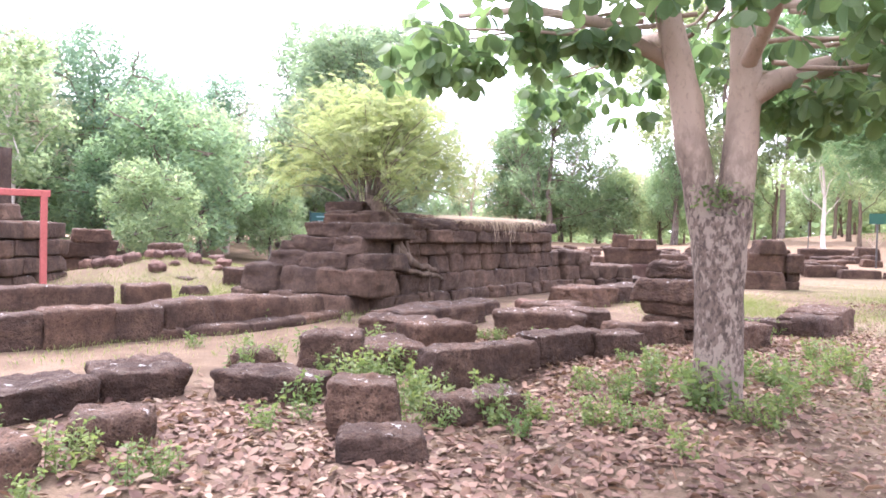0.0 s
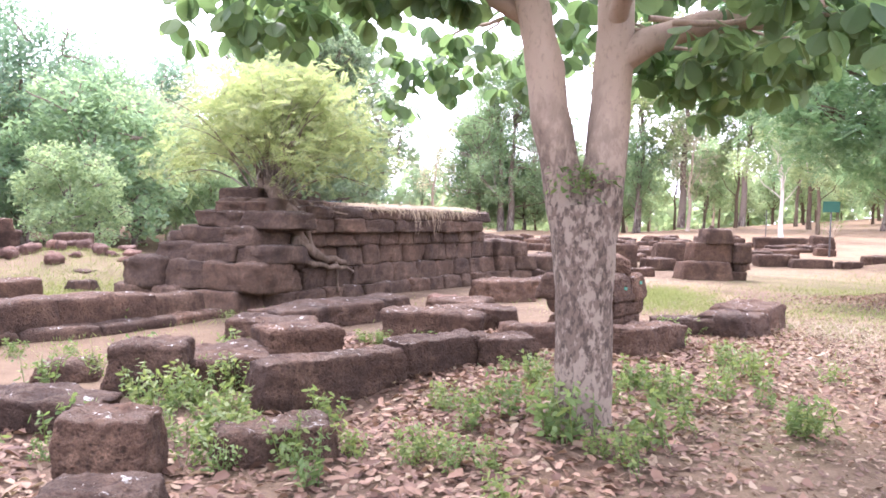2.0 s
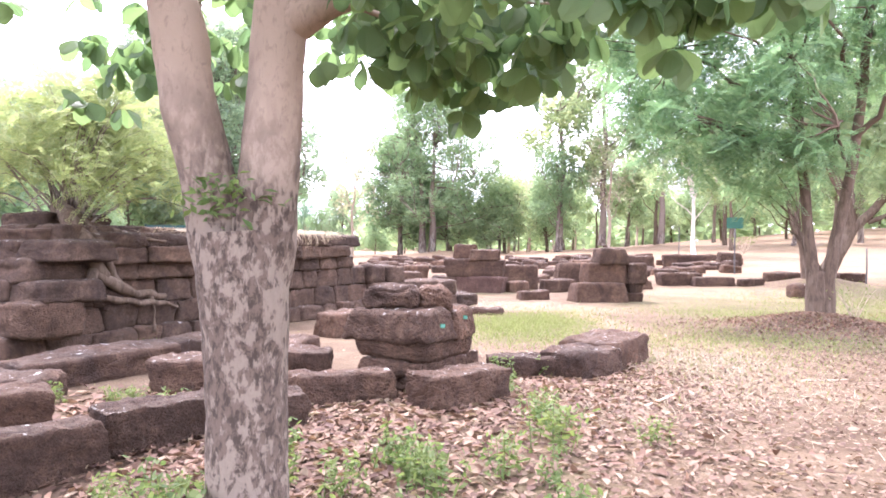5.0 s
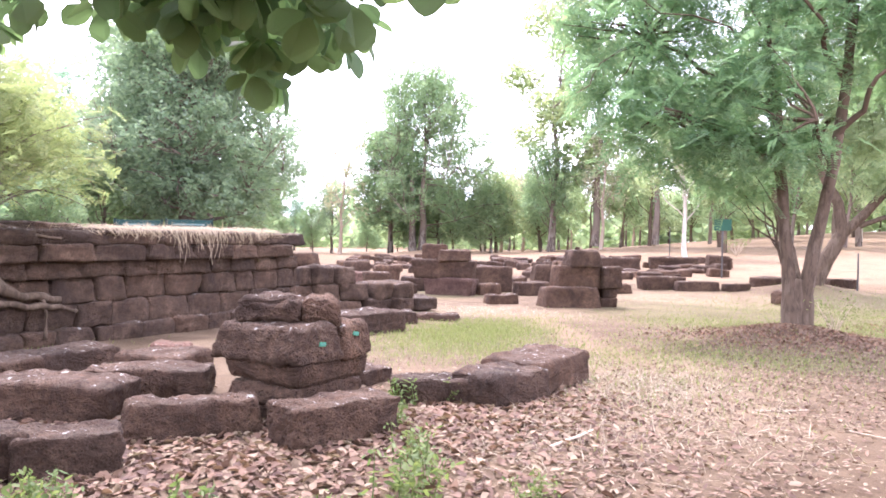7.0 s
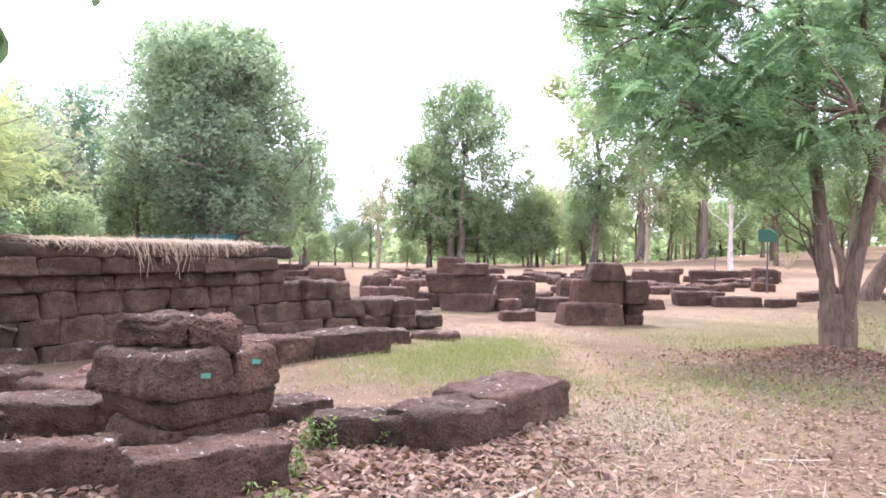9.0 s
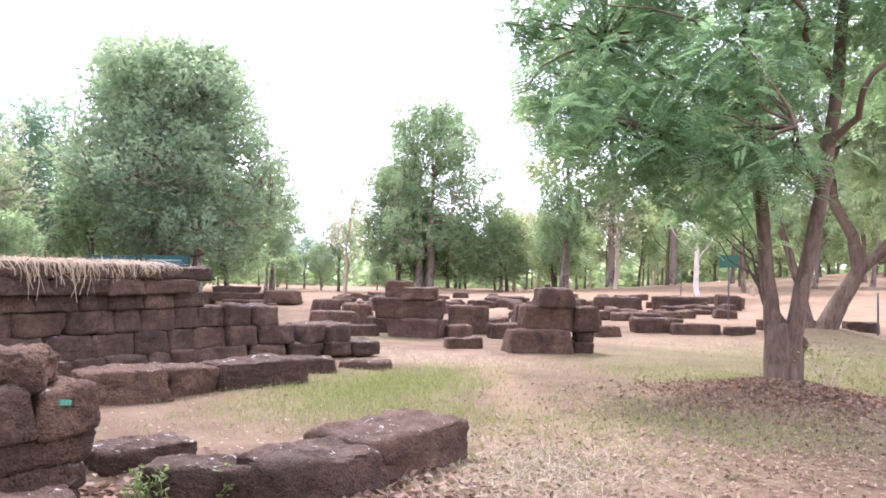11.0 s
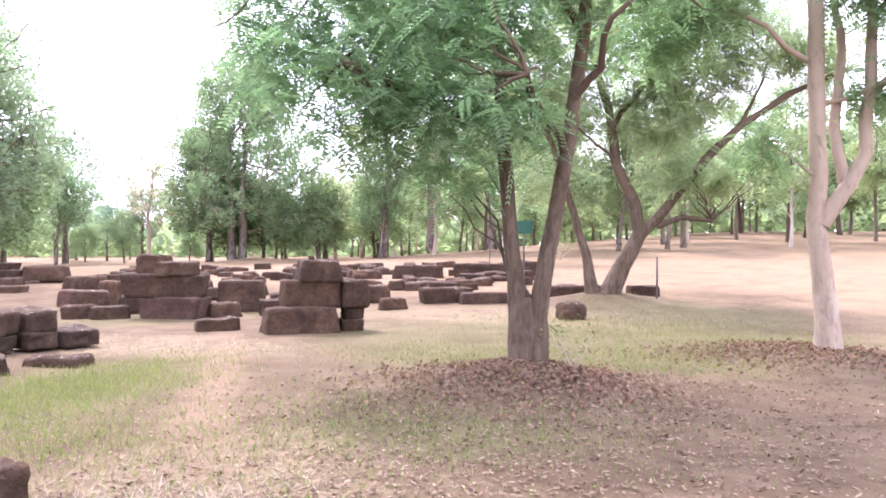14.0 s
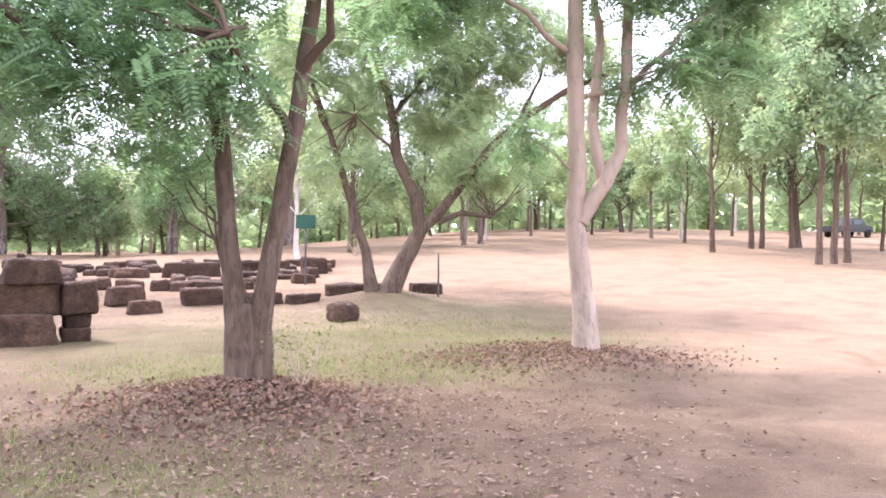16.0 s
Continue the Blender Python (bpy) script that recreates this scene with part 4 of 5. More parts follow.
feather_tree("feathery_tree", 2.69, 18.95, 0.18,
             ((((-0.10, 0, -0.05), (-0.13, 0, 0.5), (-0.19, 0, 1.2), (-0.28, 0, 2.2), (-0.36, 0.1, 3.2), (-0.5, 0.3, 4.8)), 0.115, 0.075),
              (((0.12, 0, -0.05), (0.13, 0, 0.6), (0.27, 0, 1.4), (0.44, -0.05, 2.4), (0.58, 0, 3.4), (0.75, 0.2, 5.4)), 0.12, 0.075),
              (((0.0, 0, -0.05), (0.0, 0, 0.4), (0.02, 0, 0.85)), 0.15, 0.1)),
             (((-0.34, 0.05, 2.9), (-2.2, -0.7, 3.7), 0.06, 0.02), ((-0.4, 0.2, 3.8), (-2.6, 0.4, 5.2), 0.06, 0.02), ((0.5, 0, 3.2), (1.4, -1.0, 4.4), 0.06, 0.02), ((0.6, 0.1, 4.2), (-0.2, -1.6, 5.2), 0.05, 0.02), ((0.7, 0.2, 5.0), (1.9, 0.8, 6.2), 0.06, 0.02), ((0.45, 0, 2.6), (0.1, -1.4, 3.3), 0.05, 0.015)),
             [(-2.2, -0.6, 3.4, 1.15, 0.7), (-1.2, -0.4, 3.0, 0.95, 0.65), (-3.1, -0.2, 4.3, 1.1, 0.65), (-1.6, 0.3, 4.5, 1.3, 0.7), (-2.5, 0.3, 5.5, 1.3, 0.7), (-0.6, -0.8, 4.0, 1.1, 0.7), (0.4, -0.3, 5.2, 1.3, 0.7), (-0.6, 0.5, 6.2, 1.5, 0.7), (1.4, 0.3, 6.2, 1.3, 0.7), (-2.0, 0.2, 6.8, 1.4, 0.7), (0.2, 0.2, 7.4, 1.6, 0.7), (1.7, -0.4, 4.9, 0.9, 0.6), (-0.3, -0.9, 3.0, 0.75, 0.6), (-0.9, 0.5, 2.5, 0.7, 0.6), (-3.7, -0.3, 5.3, 0.6, 0.5), (-3.5, 0.2, 6.3, 0.8, 0.6)],
             BARK_BROWN, LEAF_FEATHER, 7800, 21, "two-stemmed brown tree with feathery green foliage on a leaf mound", 0.34, 0.04)
feather_tree("leaning_tree", 3.85, 30.5, 0.25,
             ((((0.0, 0, -0.05), (0.4, 0, 0.9), (0.87, 0, 1.75), (0.7, 0, 2.6), (0.25, 0, 3.6), (0.0, 0.2, 5.2), (-0.6, 0.2, 7.4)), 0.21, 0.09),
              (((0.85, 0, 1.7), (1.5, 0, 2.4), (2.5, -0.1, 3.7), (3.4, -0.1, 4.6), (4.6, 0, 5.4), (6.0, 0.1, 6.0)), 0.15, 0.06),
              (((-0.35, 0, -0.05), (-0.5, 0, 0.9), (-0.85, 0, 2.2), (-1.4, 0, 3.9), (-2.0, 0.2, 5.6)), 0.13, 0.06),
              (((1.3, 0, 1.95), (1.9, -0.1, 2.2), (2.7, -0.1, 2.1)), 0.09, 0.05)),
             (((0.1, 0.1, 4.6), (1.6, 0.4, 6.6), 0.08, 0.03), ((3.4, -0.1, 4.6), (4.2, 0.2, 6.4), 0.06, 0.02), ((-1.5, 0, 4.2), (-2.4, -0.4, 5.8), 0.05, 0.02), ((0.3, 0, 3.5), (-0.8, -0.5, 4.6), 0.05, 0.02)),
             [(1.4, 0.2, 4.8, 1.3, 0.7), (0.6, 0.3, 6.2, 1.5, 0.7), (2.4, 0.3, 6.2, 1.5, 0.7), (3.9, 0.2, 6.8, 1.5, 0.7), (5.4, 0.2, 6.4, 1.3, 0.6), (-0.9, 0.2, 5.0, 1.1, 0.7), (-1.9, 0.2, 6.4, 1.5, 0.7), (-0.5, 0.3, 8.0, 1.8, 0.7), (2.5, 0.5, 8.4, 1.8, 0.7), (1.9, 0.0, 3.3, 0.8, 0.6), (-1.6, 0, 3.4, 0.8, 0.6), (3.0, 0.2, 3.3, 0.8, 0.5)],
             BARK_BROWN, LEAF_LIGHT, 7500, 22, "leaning tree with forked crooked stems and light green foliage", 0.42)
feather_tree("pale_tree", 6.95, 22.15, 0.12,
             ((((0.12, 0, -0.05), (0.06, 0, 0.6), (-0.03, 0, 1.3), (-0.07, 0, 2.2), (-0.09, 0, 3.4), (-0.12, 0, 5.2), (-0.1, 0.2, 7.2)), 0.165, 0.11),
              (((-0.02, 0, 1.9), (0.35, 0, 2.5), (0.6, 0, 3.0), (0.66, 0, 4.0), (0.7, 0.1, 5.2), (1.0, 0.2, 7.0)), 0.13, 0.06),
              (((0.3, 0, 2.4), (0.22, 0.1, 3.4), (0.3, 0.2, 4.6), (0.2, 0.3, 6.2)), 0.10, 0.05)),
             (((0.66, 0, 3.9), (2.2, 0.1, 5.3), 0.05, 0.018), ((-0.1, 0, 3.7), (1.3, -0.3, 4.2), 0.045, 0.015), ((-0.15, 0, 4.4), (-2.0, -0.2, 5.6), 0.05, 0.018), ((0.7, 0.1, 4.9), (1.6, 0.8, 6.4), 0.05, 0.02), ((-0.08, 0, 2.6), (-0.9, -0.2, 3.2), 0.03, 0.012)),
             [(1.5, 0, 4.3, 0.7, 0.6), (2.2, 0.1, 5.4, 0.9, 0.6), (-1.8, -0.2, 5.6, 0.9, 0.6), (-0.2, 0.2, 6.6, 1.2, 0.7), (1.2, 0.3, 6.6, 1.2, 0.7), (-0.9, -0.2, 3.1, 0.45, 0.7), (0.8, 0, 4.0, 0.5, 0.6), (-1.0, 0.3, 7.4, 1.1, 0.7), (1.9, 0.3, 7.6, 1.1, 0.7), (3.0, 0.1, 5.8, 0.9, 0.6), (-2.6, -0.2, 5.0, 0.9, 0.6), (0.8, -0.3, 5.4, 0.8, 0.6), (2.4, 0.2, 4.4, 0.6, 0.5)],
             BARK_PALE, LEAF_FEATHER, 4600, 23, "pale smooth-barked tree with sparse foliage on a leaf mound", 0.4, 0.06)


def wall_bush():
    """The feathery bush that grows out of the ruined wall, with roots down its face."""
    root = empty("wall_bush", -7.55, 11.6, 1.6)
    tagged(root, "yellow-green feathery bush rooted on top of the wall", "bush")
    pr = random.Random(4)
    tv, tq = [], []
    for k in range(70):
        a, r = pr.uniform(0, 2 * math.pi), pr.uniform(0.3, 2.0)
        end = Vector((r * math.cos(a), r * math.sin(a), pr.uniform(0.7, 2.2) - 0.18 * r * r))
        start = Vector((pr.gauss(0, 0.10), pr.gauss(0, 0.10), 0))
        path = [start.lerp(end, i / 6) + Vector((0, 0, 0.35 * math.sin(math.pi * i / 6))) for i in range(7)]
        tube_arrays(path, [0.022, 0.018, 0.015, 0.012, 0.009, 0.007, 0.004], 5, tv, tq)
    tagged(part("stem_work", fast_mesh("stem_work", [tuple(v) for v in tv], tq, BARK_GREY), root), kind="stuff")
    part("stump", tube_mesh("stump", [Vector((0, 0, -0.3)), Vector((0.02, 0, 0.05)), Vector((0.02, 0.02, 0.4))], 0.22, 0.16, BARK_GREY, 12, 0.05, 3), root)
    blobs = [(0, 0, 1.6, 1.3, 0.7), (-1.2, 0, 1.2, 0.9, 0.7), (1.1, 0.1, 1.3, 0.9, 0.7), (0.2, -0.9, 1.3, 0.9, 0.7), (0, 0.9, 1.4, 0.9, 0.7), (-0.6, 0.2, 2.0, 0.8, 0.7), (0.7, 0, 1.9, 0.8, 0.7), (-1.7, -0.2, 0.75, 0.55, 0.6), (1.6, 0.2, 0.8, 0.6, 0.6), (1.2, -0.7, 0.7, 0.5, 0.6)]
    part("crown", frond_crown(blobs, 5600, 41, LEAF_BUSH, 0.21, 8, 0.2, 0.15), root)
    # one thick root down the corner of the wall, then along a ledge, with thin ones hanging from it
    runs = ((0.13, 0.09, ((0.0, -0.2, 0.35), (0.45, -0.45, 0.2), (0.72, -0.46, -0.08), (0.8, -0.36, -0.36), (0.82, -0.2, -0.58))),
            (0.07, 0.04, ((0.1, -0.05, 0.3), (0.5, -0.25, 0.15), (0.8, -0.3, -0.1), (0.84, -0.15, -0.4), (0.84, 0.0, -0.68), (0.86, 0.3, -0.82))),
            (0.09, 0.05, ((0.8, -0.3, -0.45), (0.84, -0.5, -0.66), (0.84, -0.62, -0.9))),
            (0.08, 0.05, ((0.8, -0.35, -0.5), (0.86, 0.0, -0.74), (0.88, 0.4, -0.84), (0.89, 0.85, -0.92))),
            (0.06, 0.03, ((0.82, -0.5, -0.82), (0.88, -0.1, -0.88), (0.9, 0.35, -0.96), (0.9, 0.7, -1.0), (0.9, 1.15, -1.06))),
            (0.03, 0.012, ((0.88, 0.6, -0.9), (0.91, 0.64, -1.1), (0.91, 0.6, -1.4))),
            (0.04, 0.015, ((0.3, -0.3, 0.22), (0.6, 0.0, 0.1), (0.85, 0.3, -0.05), (0.93, 0.8, -0.1))))
    for k, (thick, thin, pts) in enumerate(runs):
        path = []
        for a, b in zip(pts, pts[1:]):
            path += [Vector(a).lerp(Vector(b), i / 4) for i in range(4)]
        path.append(Vector(pts[-1]))
        path = [p + Vector((noise.noise(p * 4), noise.noise(p * 4 + Vector((5, 0, 0))), noise.noise(p * 4 + Vector((0, 5, 0))))) * 0.05 for p in path]
        part("root", tube_mesh("root", path, thick, thin, BARK_BROWN, 10, 0.03, k), root)


wall_bush()


def straw_mat():
    """Dry roots and grass matted on top of the wall, hanging over the edge in uneven hanks."""
    rng = np.random.default_rng(17)
    verts, quads = [], []
    hanks = [(y, d) for y, d in zip(13.0 + 3.6 * rng.random(26), 0.06 + 0.42 * rng.random(26) ** 1.6)]
    for k in range(260):
        y0, drop = hanks[rng.integers(26)]
        y = y0 + rng.normal(0, 0.16)
        d = drop * rng.uniform(0.2, 1.15) * max(0.15, 1.1 - abs(y - 14.9) / 2.0)
        face = wall_face(y)
        back, lift, sway, width = rng.uniform(0.1, 0.7), rng.uniform(0.0, 0.05), rng.normal(0, 0.11), rng.uniform(0.003, 0.007)
        line = [(face - back, y - sway, 1.64 + lift), (face + 0.02, y + rng.normal(0, 0.05), 1.665 + lift), (face + 0.23, y + sway * 0.5, 1.635 + lift * 0.5),
                (face + 0.275 + rng.uniform(-0.02, 0.03), y + sway, 1.60 - d * 0.5), (face + 0.26 + rng.uniform(-0.02, 0.03), y + sway * 1.6 + rng.normal(0, 0.03), 1.58 - d)]
        s = len(verts)
        for x, yy, z in line:
            verts += [(x, yy - width, z), (x, yy + width, z + 0.002)]
        quads += [(s + 2 * i, s + 2 * i + 1, s + 2 * i + 3, s + 2 * i + 2) for i in range(4)]
    n = 900
    y = 14.8 + rng.normal(0, 1.0, n)
    c = np.stack((wall_face(y) + rng.uniform(-0.8, 0.22, n), y, 1.645 + rng.uniform(0, 0.05, n)), axis=1)
    v, q = leaf_quads(c, 0.3, 0.008, rng, 0.0, 0.9, 0.5)
    v, q = np.concatenate((np.array(verts), v)), np.concatenate((np.array(quads), q + len(verts)))
    ob = new("dry_grass_mat", fast_mesh("dry_grass_mat", v, q, STRAW))
    tagged(ob, "mat of dry pale grass hanging over the wall top", "dry grass", kind="stuff")


straw_mat()


# ---- woods around ----
def wood_tree(seed, height, radius, trunk_r, bark, leaf, leaves, clear, name, label, thin=False):
    pr = random.Random(seed)
    top = (pr.uniform(-0.4, 0.4), pr.uniform(-0.4, 0.4), height * 0.72)
    trunk = [((0, 0, -0.1), top, trunk_r, trunk_r * 0.35, 0.05)]
    limbs, blobs = [], []
    count = 9 if thin else 13
    for k in range(count):
        u = (k + 0.5) / count
        z = clear + (height - clear) * (0.08 + 0.82 * u)
        wide = radius * (0.55 + 0.6 * math.sin(math.pi * min(1, 0.25 + 0.75 * u))) * 0.75
        a = k * 2.4 + pr.uniform(-0.4, 0.4)
        r = wide * pr.uniform(0.35, 0.9)
        c = (top[0] * u + r * math.cos(a), top[1] * u + r * math.sin(a), z)
        s = Vector((0, 0, -0.1)).lerp(Vector(top), min(0.97, max(0.3, (z - 1.5) / top[2] * 0.85)))
        limbs.append((tuple(s), c, trunk_r * 0.32, trunk_r * 0.1, 0.1))
        blobs.append((*c, radius * pr.uniform(0.32, 0.52) * (0.8 if thin else 1.0), 0.75))
    return tree(name, 0, 0, trunk, limbs, blobs, bark, leaf, leaves, (0.26, 0.13), seed, label, "tree", "trees of the wood", 0.5, 7, 0.19, 0.15, 7, 0.02, trunk_r * 0.35, z=-60.0)


WOOD = [
    wood_tree(51, 11.5, 3.6, 0.22, BARK_GREY, LEAF_BLUE_HAZED, 9000, 3.0, "wood_tree", "tall leafy tree with a bluish green crown"),
    wood_tree(52, 10.0, 3.0, 0.14, BARK_GREY, LEAF_FAR_HAZED, 8000, 2.5, "wood_tree", "leafy tree with a full green crown"),
    wood_tree(53, 9.0, 2.8, 0.11, BARK_BROWN, LEAF_LIGHT, 5000, 3.2, "wood_tree", "slim tree with a loose light green crown", True),
    wood_tree(54, 13.0, 3.0, 0.14, BARK_GREY, LEAF_LIGHT, 5600, 3.6, "wood_tree", "tall thin tree with sparse light foliage", True),
    wood_tree(55, 6.5, 2.4, 0.13, BARK_BROWN, LEAF_LIGHT, 5000, 1.8, "wood_tree", "small tree with a low light green crown"),
    wood_tree(56, 9.5, 2.8, 0.14, BARK_PALE, LEAF_PALE, 1200, 2.8, "wood_tree", "half-bare tree with pale dry twigs", True),
    wood_tree(57, 9.0, 2.6, 0.12, BARK_WHITE, LEAF_LIGHT, 3800, 3.0, "wood_tree", "white-barked tree with light green foliage", True),
    wood_tree(58, 7.0, 3.2, 0.14, BARK_GREY, LEAF_FAR_HAZED, 8500, 0.8, "wood_tree", "bushy tree with green leaves down to the ground"),
]


def plant(kind, x, y, scale=1.0, yaw=0.0, tall=1.0):
    ob = copy_thing(WOOD[kind], pose(x, y, ground_z(x, y) - 0.08, 0, 0, yaw))
    ob.matrix_basis = ob.matrix_basis @ Matrix.Diagonal((scale, scale, scale * tall, 1))
    return ob


# the trees that stand out
for row in ((5, -28.7, 59.6, 1.05, 0), (5, -27.0, 66.0, 1.1, 90), (3, -12.6, 66.6, 1.75, 10), (3, -9.0, 66.6, 1.85, 80), (2, -4.9, 68.6, 1.3, 200), (3, -4.3, 67.0, 1.7, 20), (6, -0.8, 47.0, 1.0, 40), (2, 0.6, 66.0, 1.5, 0),
            (4, -17.2, 66.0, 1.1, 10), (0, -35.1, 23.5, 0.95, 10), (0, -28.7, 22.1, 0.85, 100), (1, -30.4, 26.3, 0.9, 30), (5, -26.4, 27.6, 0.85, 0),
            (0, -29.2, 38.4, 1.2, 60), (0, -25.8, 39.4, 1.15, 140), (6, -25.4, 16.3, 0.9, 0), (7, -22.3, 20.4, 0.9, 0), (7, -24.5, 24.0, 0.9, 100),
            (7, -19.5, 17.2, 0.5, 0), (7, -24.0, 19.0, 0.6, 70), (7, -21.0, 24.5, 0.5, 140), (7, -26.5, 17.0, 0.6, 200), (2, 21.6, 52.5, 1.25, 0, 1.3), (2, 25.6, 56.3, 1.35, 60, 1.3), (2, 26.4, 56.6, 1.3, 160, 1.3), (2, 28.5, 57.0, 1.35, 100, 1.3), (4, 29.3, 57.6, 1.5, 20, 1.3), (2, 23.0, 44.1, 1.2, 150, 1.3), (2, 23.9, 44.4, 1.25, 250, 1.3), (2, 25.0, 45.2, 1.3, 30, 1.3),
            (6, 25.3, 67.2, 1.1, 20), (6, 10.7, 70.7, 0.9, 90), (1, 7.8, 55.9, 0.85, 10), (1, 5.1, 61.0, 1.0, 60), (2, 1.1, 54.9, 1.1, 0), (4, 25.3, 83.0, 1.6, 20), (4, 18.1, 89.8, 1.5, 0)):
    plant(*row)


def round_tree(name, x, y, height, radius, low, leaf, leaves, seed, label, girth=0.5, trunks=1):
    pr = random.Random(seed)
    blobs = []
    for k in range(80):
        u = ((k + 0.5) / 80) ** 0.9
        z = low + (height - low) * u
        wide = radius * math.sin(math.pi * (0.22 + 0.72 * u)) ** 0.6
        a = k * 2.39996
        r = wide * pr.uniform(0.35, 1.0)
        blobs.append((r * math.cos(a), r * math.sin(a), z, radius * pr.uniform(0.17, 0.32), 0.72))
    trunk = [((0.9 * k * (-1) ** k, 0.2 * k, -0.1), (0.2 + 1.2 * k * (-1) ** k, 0, height * 0.63), girth, girth * 0.3, 0.03) for k in range(trunks)]
    limbs = [((0.05, 0, low * 0.85 + 0.22 * k), blobs[k][:3], girth * 0.24, girth * 0.08, 0.1) for k in range(0, 26, 2)]
    tree(name, x, y, trunk, limbs, blobs, BARK_GREY, leaf, leaves, (0.24, 0.12), seed + 1, label, "tree", "", 0.5, 8, 0.15)


# these crowns use the greens with haze painted in
round_tree("big_tree", -23.0, 34.4, 11.9, 4.7, 2.4, LEAF_BLUE_HAZED, 44000, 77, "big round-crowned tree with dense bluish green leaves")
round_tree("broad_tree", -22.4, 62.0, 14.6, 5.6, 2.6, LEAF_FAR_HAZED, 40000, 81, "broad leafy tree with a dense green crown at the field's edge", 0.3, 2)
round_tree("broad_tree", -26.2, 64.0, 10.5, 3.6, 2.2, LEAF_FAR_HAZED, 20000, 84, "lower leafy tree beside a broad green tree", 0.22)


def woods():
    rng = random.Random(99)
    spots = []

    def scatter(count, kinds, area, gap, lo=0.8, hi=1.2):
        tries = 0
        made = 0
        while made < count and tries < count * 30:
            tries += 1
            x, y = rng.uniform(area[0], area[1]), rng.uniform(area[2], area[3])
            if any((x - a) ** 2 + (y - b) ** 2 < gap * gap for a, b in spots):
                continue
            spots.append((x, y))
            bearing = math.degrees(math.atan2(1.9 - x, y - 5.7))
            low = 0.55 if 25.0 < bearing < 35.0 else 1.0
            plant(rng.choice(kinds), x, y, rng.uniform(lo, hi) * low, rng.uniform(0, 360))
            made += 1
    scatter(26, (0, 0, 1, 7, 7, 5), (-48, -27, 12, 44), 3.6, 0.75, 1.05)
    scatter(22, (0, 1, 7, 7, 2), (-52, -31, 45, 80), 4.0, 0.8, 1.1)
    scatter(26, (1, 2, 7, 5, 4), (-30, -8, 64, 100), 4.2, 0.8, 1.1)
    scatter(30, (2, 3, 4, 4, 7), (-12, 22, 76, 112), 5.0, 0.8, 1.2)
    scatter(26, (2, 4, 6, 2, 1), (24, 62, 74, 120), 5.0, 0.9, 1.3)
    scatter(10, (2, 4, 2), (30, 60, 40, 72), 6.0, 0.8, 1.1)
    scatter(9, (2, 3, 6), (8, 24, 62, 84), 6.0, 0.9, 1.3)


woods()


def far_woods():
    """The edge of the far wood, all round, in belts down to the ground."""
    # no real haze here: both belts take leaf greens paled to imitate it
    for seed, near, far, high, count, leaf in ((5, 108, 150, 10.0, 40000, LEAF_FAR_HAZED), (6, 90, 112, 5.5, 30000, LEAF_LIGHT)):
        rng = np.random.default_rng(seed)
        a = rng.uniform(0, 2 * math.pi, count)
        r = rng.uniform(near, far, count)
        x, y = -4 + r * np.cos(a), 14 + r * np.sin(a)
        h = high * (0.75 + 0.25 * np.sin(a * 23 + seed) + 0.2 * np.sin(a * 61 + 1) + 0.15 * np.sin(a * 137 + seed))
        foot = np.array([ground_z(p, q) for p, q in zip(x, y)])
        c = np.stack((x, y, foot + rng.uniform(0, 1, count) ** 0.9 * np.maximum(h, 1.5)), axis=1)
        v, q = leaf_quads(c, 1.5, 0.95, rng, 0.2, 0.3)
        tagged(new("far_woods", fast_mesh("far_woods", v, q, leaf)), "distant belt of woodland in haze-paled green", "woods", kind="stuff")


far_woods()
for k in WOOD:
    for o in (*k.children_recursive, k):
        bpy.data.objects.remove(o)


